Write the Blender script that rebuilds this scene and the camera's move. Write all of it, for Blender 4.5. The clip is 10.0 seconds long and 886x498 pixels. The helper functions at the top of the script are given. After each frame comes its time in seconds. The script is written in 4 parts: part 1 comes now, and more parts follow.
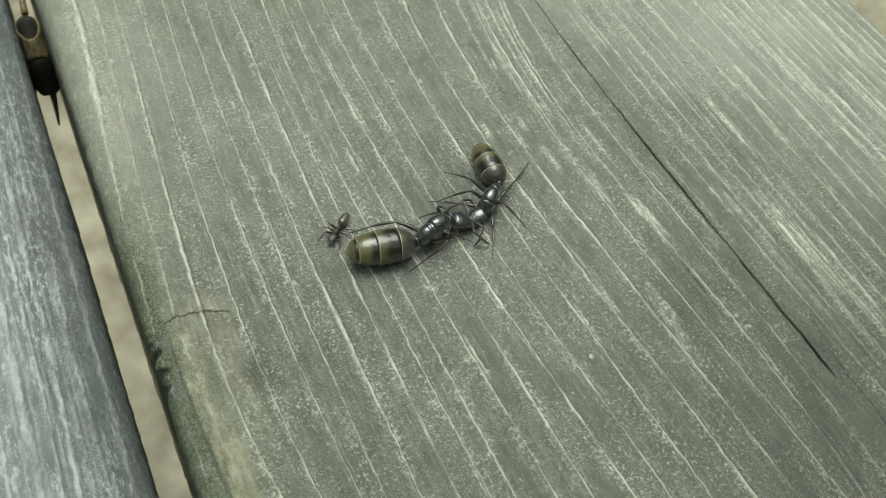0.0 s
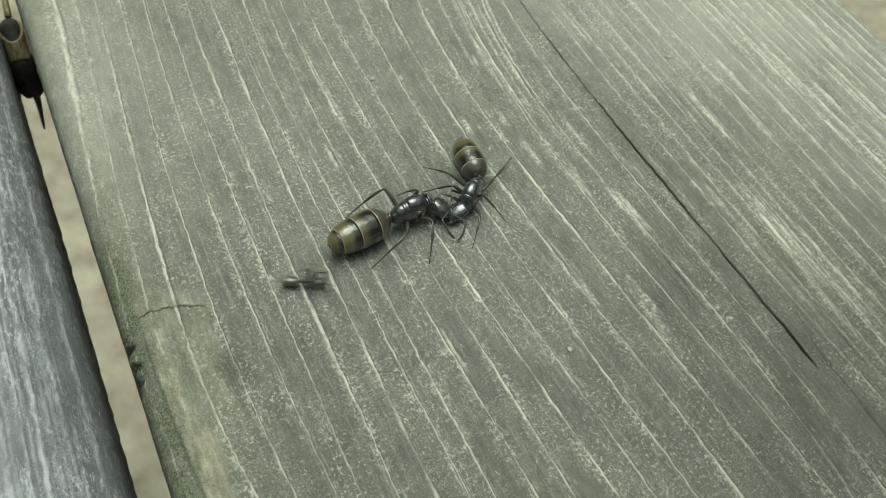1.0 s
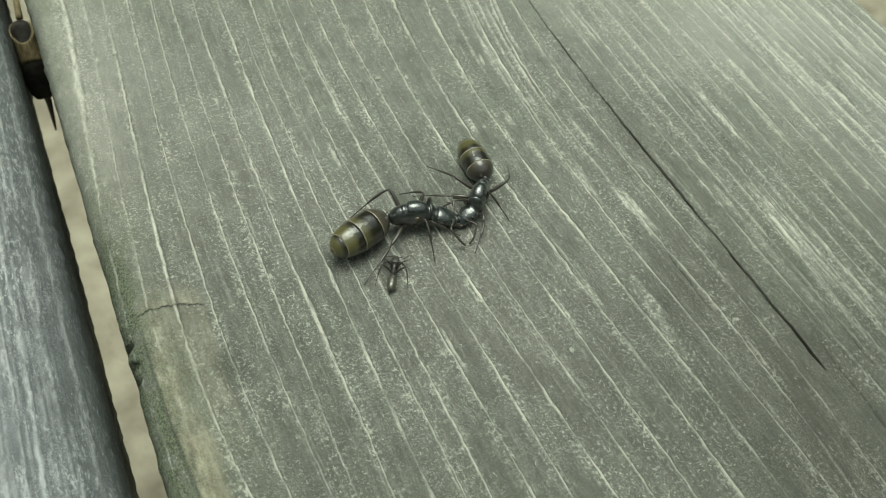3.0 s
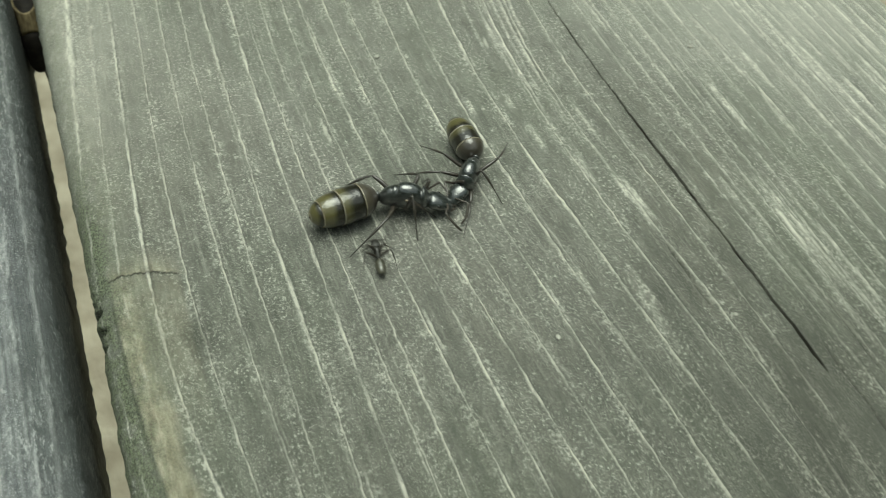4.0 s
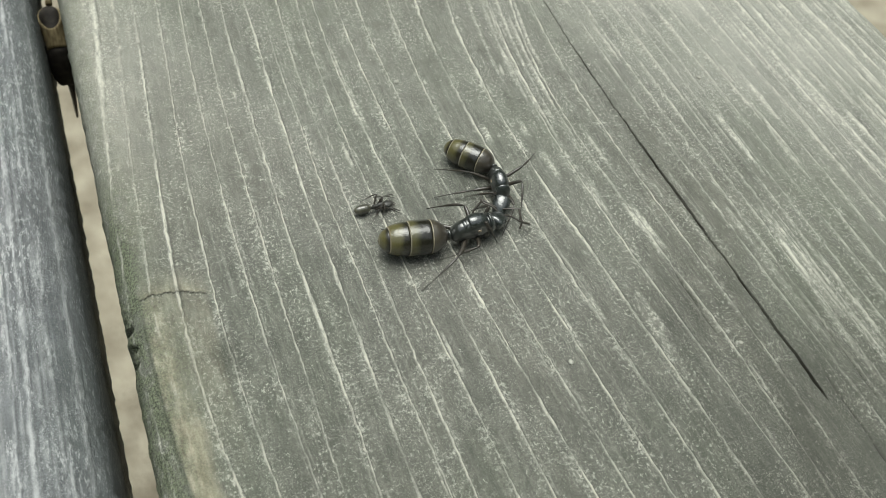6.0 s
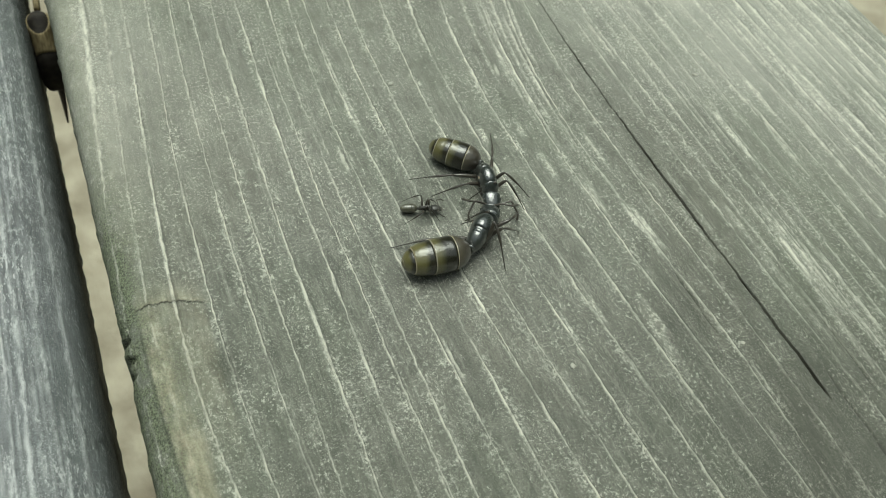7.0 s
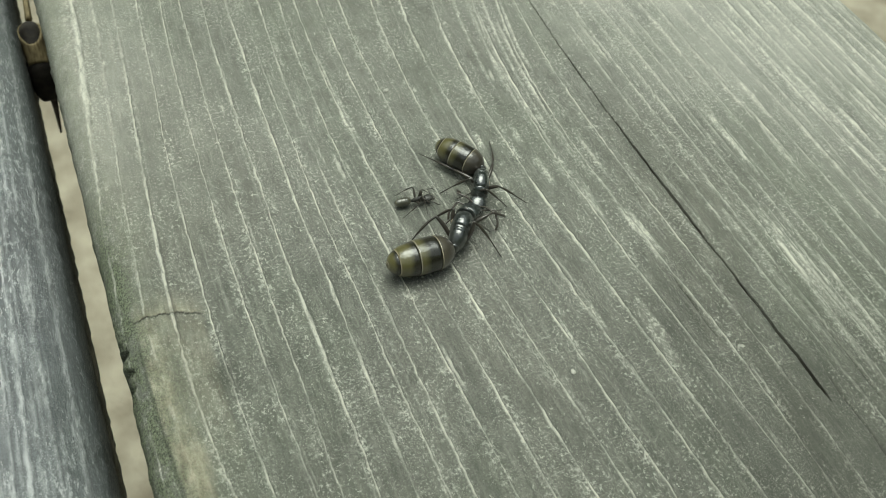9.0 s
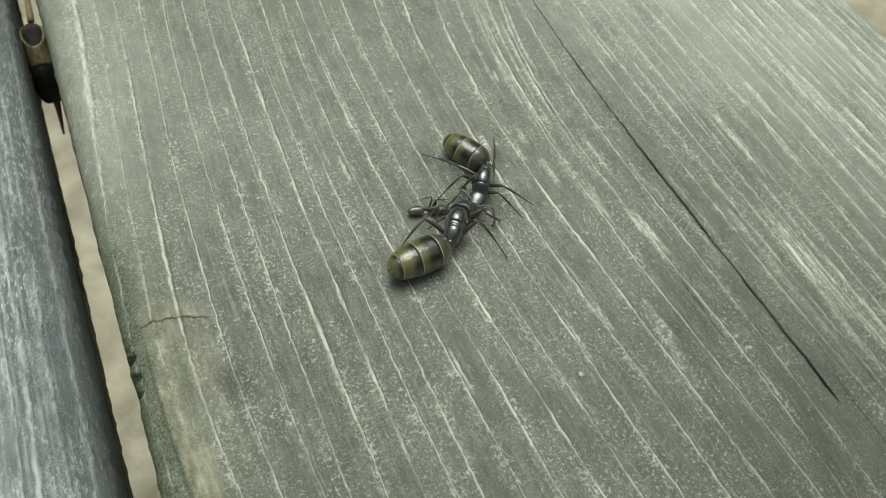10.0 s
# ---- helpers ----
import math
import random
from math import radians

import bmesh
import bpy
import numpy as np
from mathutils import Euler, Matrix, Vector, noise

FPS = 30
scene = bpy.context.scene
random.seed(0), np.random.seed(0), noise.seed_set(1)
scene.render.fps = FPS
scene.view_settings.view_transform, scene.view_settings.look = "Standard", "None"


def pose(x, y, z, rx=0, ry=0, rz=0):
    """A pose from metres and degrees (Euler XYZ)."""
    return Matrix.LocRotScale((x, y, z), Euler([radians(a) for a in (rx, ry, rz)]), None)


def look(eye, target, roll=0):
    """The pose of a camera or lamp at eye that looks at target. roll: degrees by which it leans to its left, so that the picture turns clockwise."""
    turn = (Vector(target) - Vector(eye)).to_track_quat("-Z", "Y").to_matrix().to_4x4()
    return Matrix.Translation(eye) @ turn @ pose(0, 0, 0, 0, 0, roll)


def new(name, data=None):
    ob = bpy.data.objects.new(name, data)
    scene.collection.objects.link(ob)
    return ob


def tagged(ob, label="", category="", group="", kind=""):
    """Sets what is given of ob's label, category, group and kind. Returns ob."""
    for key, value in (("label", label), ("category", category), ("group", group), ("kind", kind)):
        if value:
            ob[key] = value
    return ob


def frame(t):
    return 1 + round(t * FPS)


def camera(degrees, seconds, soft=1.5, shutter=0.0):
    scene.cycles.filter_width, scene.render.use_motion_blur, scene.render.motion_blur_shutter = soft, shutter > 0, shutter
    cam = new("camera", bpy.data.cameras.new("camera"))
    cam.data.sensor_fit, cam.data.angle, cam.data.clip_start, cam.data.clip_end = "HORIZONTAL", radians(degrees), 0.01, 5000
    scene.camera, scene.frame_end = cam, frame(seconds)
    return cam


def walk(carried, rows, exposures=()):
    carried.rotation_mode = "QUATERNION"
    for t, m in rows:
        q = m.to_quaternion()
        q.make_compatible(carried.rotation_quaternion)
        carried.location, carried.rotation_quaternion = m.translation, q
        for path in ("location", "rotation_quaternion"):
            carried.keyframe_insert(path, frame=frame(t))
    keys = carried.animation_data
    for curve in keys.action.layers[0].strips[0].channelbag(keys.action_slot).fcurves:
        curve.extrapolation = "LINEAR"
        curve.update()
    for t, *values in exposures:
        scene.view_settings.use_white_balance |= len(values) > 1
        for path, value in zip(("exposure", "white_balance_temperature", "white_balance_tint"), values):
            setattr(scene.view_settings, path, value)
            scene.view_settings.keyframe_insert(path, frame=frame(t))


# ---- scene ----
cam = camera(50.0, 10.0, soft=0.85, shutter=0.5)
cam.data.dof.use_dof, cam.data.dof.focus_distance, cam.data.dof.aperture_fstop = True, 0.066, 95.0
# the camera's way: seconds; place in millimetres; turn in degrees
PATH = [
    (0.0, -22.76, -39.12, 54.00, 38.33, -5.43, -24.43),
    (0.5, -21.13, -39.87, 53.57, 38.54, -5.00, -24.35),
    (1.0, -21.26, -40.74, 52.80, 39.26, -4.92, -24.60),
    (1.5, -20.72, -40.72, 52.39, 39.17, -4.52, -23.91),
    (2.0, -20.64, -40.45, 52.67, 39.14, -4.37, -23.71),
    (3.3, -18.56, -42.49, 51.46, 39.87, -3.74, -23.49),
    (3.5, -17.23, -44.37, 50.63, 40.15, -3.82, -23.20),
    (4.0, -17.09, -42.81, 48.50, 40.52, -4.19, -20.68),
    (4.5, -17.28, -42.04, 48.05, 40.80, -4.51, -18.64),
    (5.0, -17.73, -42.33, 49.54, 40.76, -4.69, -18.43),
    (5.5, -18.69, -42.75, 51.41, 40.60, -5.13, -19.38),
    (7.0, -19.16, -41.37, 51.35, 40.17, -5.05, -21.08),
    (7.5, -18.74, -41.85, 51.18, 40.01, -4.51, -21.72),
    (8.0, -19.64, -41.23, 51.93, 40.35, -4.72, -21.85),
    (8.5, -19.41, -40.99, 51.59, 40.48, -4.68, -21.78),
    (9.0, -19.35, -40.85, 51.49, 40.32, -4.85, -21.97),
    (9.5, -19.79, -40.29, 51.49, 40.27, -4.66, -22.05),
    (10.0, -19.69, -40.27, 51.65, 40.10, -4.73, -22.20),
]
MM = 0.001
# the clip's camera shifts its white balance to a cooler, pinker one for about a second and a half
LOOKS = [(0.0, -0.19, 6500, -8), (3.5, -0.21, 6530, -10), (4.2, -0.20, 6530, -9), (4.5, -0.10, 6300, 1), (5.0, -0.06, 6150, 20), (5.5, -0.06, 6190, 20), (5.65, -0.06, 6210, 18), (6.2, -0.10, 6450, -5), (7.0, -0.13, 6450, -7), (10.0, -0.16, 6450, -6)]
walk(cam, [(t, pose(x * MM, y * MM, z * MM, rx, ry, rz)) for t, x, y, z, rx, ry, rz in PATH], LOOKS)

# ---- light: bright overcast daylight ----
world = bpy.data.worlds.new("sky")
scene.world = world
world.use_nodes = True
nt = world.node_tree
sky = nt.nodes.new("ShaderNodeTexSky")
sky.sky_type, sky.sun_disc = "NISHITA", False
sky.sun_elevation, sky.sun_rotation = radians(78), radians(6)
sky.air_density, sky.dust_density, sky.ozone_density = 1.0, 6.0, 0.6
cloud = nt.nodes.new("ShaderNodeHueSaturation")
cloud.inputs["Saturation"].default_value = 0.35
nt.links.new(sky.outputs[0], cloud.inputs["Color"])
nt.links.new(cloud.outputs[0], nt.nodes["Background"].inputs[0])
nt.nodes["Background"].inputs[1].default_value = 0.150
sun = new("sun", bpy.data.lights.new("sun", "SUN"))
sun.data.energy, sun.data.angle, sun.data.color = 2.05, radians(50), (1.0, 0.975, 0.94)
sun.matrix_world = look((0.02, 0.20, 0.98), (0, 0, 0))


# ---- helpers for materials ----
def material(name):
    m = bpy.data.materials.new(name)
    m.use_nodes = True
    t = m.node_tree
    return m, t, t.nodes["Principled BSDF"]


def node(t, kind, inputs=(), **props):
    n = t.nodes.new(kind)
    for key, value in inputs:
        if isinstance(value, bpy.types.NodeSocket):
            t.links.new(value, n.inputs[key])
        else:
            n.inputs[key].default_value = value
    for key, value in props.items():
        setattr(n, key, value)
    return n


def ramp(t, fac, stops):
    n = t.nodes.new("ShaderNodeValToRGB")
    t.links.new(fac, n.inputs[0])
    e = n.color_ramp.elements
    while len(e) < len(stops):
        e.new(0.5)
    for el, (p, c) in zip(e, stops):
        el.position, el.color = p, (*c, 1) if len(c) == 3 else c
    return n.outputs[0]


def mix(t, fac, a, b, how="MIX"):
    n = t.nodes.new("ShaderNodeMix")
    n.data_type, n.blend_type, n.clamp_factor = "RGBA", how, True
    for key, value in ((0, fac), (6, a), (7, b)):
        if isinstance(value, bpy.types.NodeSocket):
            t.links.new(value, n.inputs[key])
        else:
            n.inputs[key].default_value = (*value, 1) if isinstance(value, tuple) and len(value) == 3 else value
    return n.outputs[2]


def calc(t, how, a, b=0.0):
    n = t.nodes.new("ShaderNodeMath")
    n.operation = how
    for key, value in ((0, a), (1, b)):
        if isinstance(value, bpy.types.NodeSocket):
            t.links.new(value, n.inputs[key])
        else:
            n.inputs[key].default_value = value
    return n.outputs[0]


def noise_at(t, scale, detail=4.0, stretch=(1, 1, 1), rough=0.55):
    """Noise in object space; scale in features a millimetre, stretched along the axes."""
    co = t.nodes.new("ShaderNodeTexCoord").outputs["Object"]
    mp = node(t, "ShaderNodeMapping", [(0, co), (3, tuple(1000 * s for s in stretch))])
    return node(t, "ShaderNodeTexNoise", [(0, mp.outputs[0]), ("Scale", scale), ("Detail", detail), ("Roughness", rough)]).outputs[0]


def weathered_wood(name, trough, line, pale, moss, cover=0.545, draw=0.55):
    """Grey weathered softwood: pale raised late-wood lines, mottled grey troughs, pale worn flecks, a thin green film.
    cover: the lower it is, the more of it is worn pale; draw: how far the flecks are drawn out along the grain."""
    m, t, p = material(name)

    def kept(key):
        n = t.nodes.new("ShaderNodeAttribute")
        n.attribute_name = key
        return n.outputs["Fac"]
    fibre = noise_at(t, 3.4, 5, (1, 0.09, 1), 0.62)
    blotch = noise_at(t, 0.12, 4, (1, 0.4, 1), 0.6)
    hue = noise_at(t, 0.075, 3, (1, 0.55, 1), 0.55)
    mottle = noise_at(t, 1.1, 5, (1, 0.45, 1), 0.68)
    speck = noise_at(t, 4.6, 7, (1, draw, 1), 0.78)
    clump = noise_at(t, 1.9, 8, (1, 0.8 * draw, 1), 0.82)
    tiny = noise_at(t, 8.0, 4, (1, 0.8, 1), 0.7)
    patch = noise_at(t, 0.22, 5, (1, 0.5, 1), 0.66)
    dim = lambda f: tuple(f * c for c in trough)
    base = ramp(t, mottle, [(0.32, dim(0.62)), (0.5, dim(1.0)), (0.68, dim(1.45))])
    base = mix(t, calc(t, "MULTIPLY", ramp(t, fibre, [(0.36, (1, 1, 1)), (0.52, (0, 0, 0))]), 0.5), base, dim(0.5))
    base = mix(t, calc(t, "MULTIPLY", ramp(t, fibre, [(0.55, (0, 0, 0)), (0.72, (1, 1, 1))]), 0.4), base, dim(2.0))
    base = mix(t, calc(t, "MULTIPLY", ramp(t, blotch, [(0.38, (0, 0, 0)), (0.66, (1, 1, 1))]), 0.45), base, dim(1.55))
    # broad patches that weathered browner or greener
    base = mix(t, calc(t, "MULTIPLY", ramp(t, hue, [(0.40, (1, 1, 1)), (0.52, (0, 0, 0))]), 0.5), base, (0.95, 1.03, 0.92), "MULTIPLY")
    base = mix(t, calc(t, "MULTIPLY", ramp(t, hue, [(0.52, (0, 0, 0)), (0.64, (1, 1, 1))]), 0.25), base, (1.06, 0.99, 0.96), "MULTIPLY")
    base = mix(t, calc(t, "MULTIPLY", ramp(t, tiny, [(0.50, (0, 0, 0)), (0.60, (1, 1, 1))]), 0.62), base, dim(0.45))
    # a dusting of fine pale grains
    crust = noise_at(t, 9.5, 5, (1, 0.9, 1), 0.8)
    where = noise_at(t, 0.35, 4, (1, 0.6, 1), 0.65)
    grains = calc(t, "MULTIPLY", ramp(t, crust, [(0.562, (0, 0, 0)), (0.585, (1, 1, 1))]), ramp(t, where, [(0.40, (0.12, 0.12, 0.12)), (0.60, (1, 1, 1))]))
    base = mix(t, calc(t, "MULTIPLY", grains, 0.7), base, pale)
    # pale flecks of worn fibre, gathered in patches
    flecks = calc(t, "MULTIPLY", ramp(t, speck, [(cover + 0.005, (0, 0, 0)), (cover + 0.03, (1, 1, 1))]), ramp(t, patch, [(0.43, (0.04, 0.04, 0.04)), (0.58, (1, 1, 1))]))
    flecks = calc(t, "MAXIMUM", flecks, ramp(t, clump, [(cover + 0.05, (0, 0, 0)), (cover + 0.07, (1, 1, 1))]))
    base = mix(t, calc(t, "MULTIPLY", flecks, 0.8), base, pale)
    # sun-bleached fibre, and the far end's sheen as pale colour, in cloudy patches
    worn = calc(t, "MULTIPLY", kept("bleach_sheen"), ramp(t, noise_at(t, 0.16, 6, (1, 0.45, 1), 0.66), [(0.30, (0.25, 0.25, 0.25)), (0.62, (1, 1, 1))]))
    base = mix(t, worn, base, pale)
    # crumbling fibre beside the lines and in the worn smears
    crumble = ramp(t, calc(t, "ADD", calc(t, "MULTIPLY", clump, 0.6), calc(t, "MULTIPLY", speck, 0.6)), [(0.60, (0.0, 0.0, 0.0)), (0.655, (1, 1, 1))])
    base = mix(t, calc(t, "MULTIPLY", kept("halo"), crumble), base, pale)
    # thin shadow in the furrow along each raised line, put into the colour
    base = mix(t, calc(t, "MULTIPLY", kept("ridge_shade"), 0.7), base, dim(0.42))
    broken = ramp(t, noise_at(t, 2.6, 6, (1, 0.3, 1), 0.78), [(0.43, (0.4, 0.4, 0.4)), (0.52, (1, 1, 1))])
    base = mix(t, calc(t, "MULTIPLY", kept("grain"), broken), base, line)
    warm = mix(t, ramp(t, calc(t, "ADD", calc(t, "MULTIPLY", mottle, 0.75), calc(t, "MULTIPLY", fibre, 0.25)), [(0.36, (0, 0, 0)), (0.60, (1, 1, 1))]), (0.22, 0.19, 0.125), (0.62, 0.575, 0.44))
    base = mix(t, calc(t, "MULTIPLY", kept("bare"), ramp(t, noise_at(t, 0.55, 7, (1, 0.6, 1), 0.72), [(0.30, (0.1, 0.1, 0.1)), (0.52, (1, 1, 1))])), base, warm)
    green = calc(t, "MULTIPLY", kept("moss"), ramp(t, noise_at(t, 1.2, 5, (1, 0.6, 1), 0.7), [(0.34, (0, 0, 0)), (0.52, (1, 1, 1))]))
    base = mix(t, green, base, mix(t, ramp(t, tiny, [(0.4, (0, 0, 0)), (0.6, (1, 1, 1))]), tuple(0.28 * c for c in moss), tuple(1.9 * c for c in moss)))
    # stains, and shade put into the colour, darken the wood
    dark_tone = calc(t, "MULTIPLY", kept("stain_shade"), ramp(t, noise_at(t, 0.22, 5, (1, 0.3, 1), 0.6), [(0.3, (0.45, 0.45, 0.45)), (0.6, (1, 1, 1))]))
    base = mix(t, dark_tone, base, (0.42, 0.43, 0.40), "MULTIPLY")
    base = mix(t, kept("cleft"), base, (0.038, 0.036, 0.029))
    t.links.new(base, p.inputs["Base Color"])
    p.inputs["Roughness"].default_value = 0.52
    t.links.new(calc(t, "MULTIPLY", calc(t, "SUBTRACT", 1.0, kept("cleft")), 0.65), p.inputs["Specular IOR Level"])
    height = calc(t, "ADD", calc(t, "MULTIPLY", fibre, 0.35), calc(t, "ADD", calc(t, "MULTIPLY", speck, 0.7), calc(t, "ADD", calc(t, "MULTIPLY", tiny, 0.35), calc(t, "MULTIPLY", mottle, 0.4))))
    b = node(t, "ShaderNodeBump", [("Height", height), ("Strength", 0.9), ("Distance", 0.00030)])
    t.links.new(b.outputs[0], p.inputs["Normal"])
    return m


WOOD = weathered_wood("weathered_wood", (0.164, 0.166, 0.142), (0.86, 0.845, 0.74), (0.77, 0.76, 0.67), (0.135, 0.155, 0.095), 0.553, 0.85)
WOOD_COOL = weathered_wood("weathered_wood_cool", (0.140, 0.150, 0.158), (0.74, 0.75, 0.75), (0.66, 0.67, 0.67), (0.16, 0.18, 0.15), 0.545, 0.3)


def chitin(name, colour, rough=0.22, bump=0.25, coat=0.4):
    m, t, p = material(name)
    n = noise_at(t, 2.2, 4)
    fine = noise_at(t, 14.0, 3)
    c = ramp(t, n, [(0.3, tuple(0.65 * v for v in colour)), (0.7, tuple(1.4 * v for v in colour))])
    t.links.new(c, p.inputs["Base Color"])
    t.links.new(calc(t, "ADD", calc(t, "MULTIPLY", fine, 0.18), rough), p.inputs["Roughness"])
    p.inputs["Coat Weight"].default_value, p.inputs["Coat IOR"].default_value = coat, 1.78
    p.inputs["Specular IOR Level"].default_value = 0.55
    p.inputs["Coat Roughness"].default_value = 0.08
    b = node(t, "ShaderNodeBump", [("Height", fine), ("Strength", bump), ("Distance", 0.000008)])
    b = node(t, "ShaderNodeBump", [("Height", noise_at(t, 1.6, 2)), ("Strength", 0.3), ("Distance", 0.0002), ("Normal", b.outputs[0])])
    t.links.new(b.outputs[0], p.inputs["Normal"])
    t.links.new(b.outputs[0], p.inputs["Coat Normal"])
    return m


def banded(name, front, rear, rim, dark=0.4):
    """A tergite: dark in front, olive behind, with a pale thin rim; it follows the plate's own length."""
    m, t, p = material(name)
    at = t.nodes.new("ShaderNodeAttribute")
    at.attribute_name = "along"
    n = noise_at(t, 0.8, 4)
    fac = calc(t, "ADD", at.outputs["Fac"], calc(t, "MULTIPLY", calc(t, "SUBTRACT", n, 0.5), calc(t, "MULTIPLY", calc(t, "SUBTRACT", 1.0, at.outputs["Fac"]), 1.1)))
    c = ramp(t, fac, [(0.0, front), (dark, tuple(1.3 * v for v in front)), (dark + 0.28, rear), (0.93, tuple(1.1 * v for v in rear)), (0.975, rim), (1.0, rim)])
    t.links.new(c, p.inputs["Base Color"])
    fine = noise_at(t, 12.0, 3, (1, 3, 3))
    t.links.new(calc(t, "ADD", calc(t, "MULTIPLY", fine, 0.2), 0.2), p.inputs["Roughness"])
    p.inputs["Coat Weight"].default_value, p.inputs["Coat Roughness"].default_value, p.inputs["Coat IOR"].default_value = 0.8, 0.05, 1.65
    p.inputs["Specular IOR Level"].default_value = 0.3
    b = node(t, "ShaderNodeBump", [("Height", fine), ("Strength", 0.25), ("Distance", 0.000006)])
    b = node(t, "ShaderNodeBump", [("Height", noise_at(t, 1.1, 3)), ("Strength", 0.25), ("Distance", 0.0003), ("Normal", b.outputs[0])])
    t.links.new(b.outputs[0], p.inputs["Normal"])
    t.links.new(b.outputs[0], p.inputs["Coat Normal"])
    return m


BLACK = chitin("black_chitin", (0.034, 0.037, 0.034), 0.22, 0.25, 1.0)
SCUTUM = chitin("polished_black_chitin", (0.029, 0.034, 0.032), 0.20, 0.12, 1.0)
LEG = chitin("dark_brown_chitin", (0.040, 0.034, 0.026), 0.3)
HORN = chitin("brown_horn", (0.06, 0.051, 0.04), 0.35)
EYE = chitin("black_eye", (0.01, 0.01, 0.01), 0.12)
WING_SCAR = chitin("brown_wing_scar", (0.30, 0.24, 0.17), 0.45)
TERGITE = banded("banded_tergite", (0.017, 0.016, 0.011), (0.100, 0.092, 0.042), (0.32, 0.29, 0.22), 0.5)
TERGITE_FIRST = banded("dark_brown_tergite", (0.046, 0.040, 0.032), (0.075, 0.066, 0.048), (0.36, 0.32, 0.23), 0.5)
TERGITE_LAST = banded("olive_tergite", (0.020, 0.018, 0.011), (0.112, 0.102, 0.042), (0.34, 0.29, 0.20), 0.26)
MEMBRANE = chitin("olive_membrane", (0.15, 0.135, 0.07), 0.3)
GREY_OLIVE = chitin("grey_olive_chitin", (0.075, 0.072, 0.050), 0.3, 0.3, 0.7)
DUSTY = chitin("dusty_dark_chitin", (0.035, 0.034, 0.029), 0.42, 0.35, 0.1)


# ---- helpers for meshes; all in millimetres ----
def finish(ob, smooth=True):
    if smooth:
        ob.data.polygons.foreach_set("use_smooth", [True] * len(ob.data.polygons))
    return ob


def part(name, bm, mat, parent, label="", at=None):
    """Links a bmesh, given in millimetres, as one mesh object under a thing or a part."""
    bmesh.ops.recalc_face_normals(bm, faces=bm.faces)
    me = bpy.data.meshes.new(name)
    bmesh.ops.scale(bm, vec=(MM, MM, MM), verts=bm.verts)
    bm.to_mesh(me)
    bm.free()
    me.materials.append(mat)
    ob = new(name, me)
    ob.parent = parent
    if at is not None:
        ob.matrix_basis = at
    if label:
        ob["label"] = label
    return finish(ob)


def hull(bm, stations, sides=20, flat=1.0, along=None):
    """A closed body of ellipses: stations of (x, z, half width, half height)."""
    layer = bm.verts.layers.float.get("along") or bm.verts.layers.float.new("along")
    rings = []
    for i, (x, z, ry, rz) in enumerate(stations):
        ring = []
        for k in range(sides):
            a = 2 * math.pi * k / sides
            s = math.sin(a)
            v = bm.verts.new((x, ry * math.cos(a), z + rz * s * (flat if s < 0 else 1.0)))
            v[layer] = along[i] if along else 0.0
            ring.append(v)
        rings.append(ring)
    for a, b in zip(rings, rings[1:]):
        for k in range(sides):
            bm.faces.new((a[k], a[(k + 1) % sides], b[(k + 1) % sides], b[k]))
    for ring in (rings[0], rings[-1]):
        bm.faces.new(ring)
    return bm


def spline(stations, steps):
    """Catmull-Rom through stations."""
    pts = [stations[0]] + list(stations) + [stations[-1]]
    out = []
    for i in range(1, len(pts) - 2):
        p0, p1, p2, p3 = (np.array(p, float) for p in pts[i - 1:i + 3])
        for k in range(steps):
            u = k / steps
            out.append(tuple(0.5 * (2 * p1 + (p2 - p0) * u + (2 * p0 - 5 * p1 + 4 * p2 - p3) * u * u + (3 * p1 - p0 - 3 * p2 + p3) * u ** 3)))
    return out + [tuple(stations[-1])]


def tube(bm, points, radii, sides=8):
    """A limb of round section along points."""
    pts = [Vector(p) for p in points]
    rings = []
    for i, p in enumerate(pts):
        d = (pts[min(i + 1, len(pts) - 1)] - pts[max(i - 1, 0)]).normalized()
        u = d.cross(Vector((0, 0, 1)) if abs(d.z) < 0.9 else Vector((0, 1, 0))).normalized()
        w = d.cross(u)
        rings.append([bm.verts.new(p + radii[i] * (u * math.cos(2 * math.pi * k / sides) + w * math.sin(2 * math.pi * k / sides))) for k in range(sides)])
    for a, b in zip(rings, rings[1:]):
        for k in range(sides):
            bm.faces.new((a[k], a[(k + 1) % sides], b[(k + 1) % sides], b[k]))
    bm.faces.new(rings[0])
    bm.faces.new(rings[-1])
    return bm


def ball(bm, centre, radii, turn=0.0, seg=14):
    m = Matrix.Translation(centre) @ Matrix.Rotation(turn, 4, "Z") @ Matrix.Diagonal((*radii, 1))
    bmesh.ops.create_uvsphere(bm, u_segments=seg, v_segments=max(6, seg * 2 // 3), radius=1.0, matrix=m)
    return bm


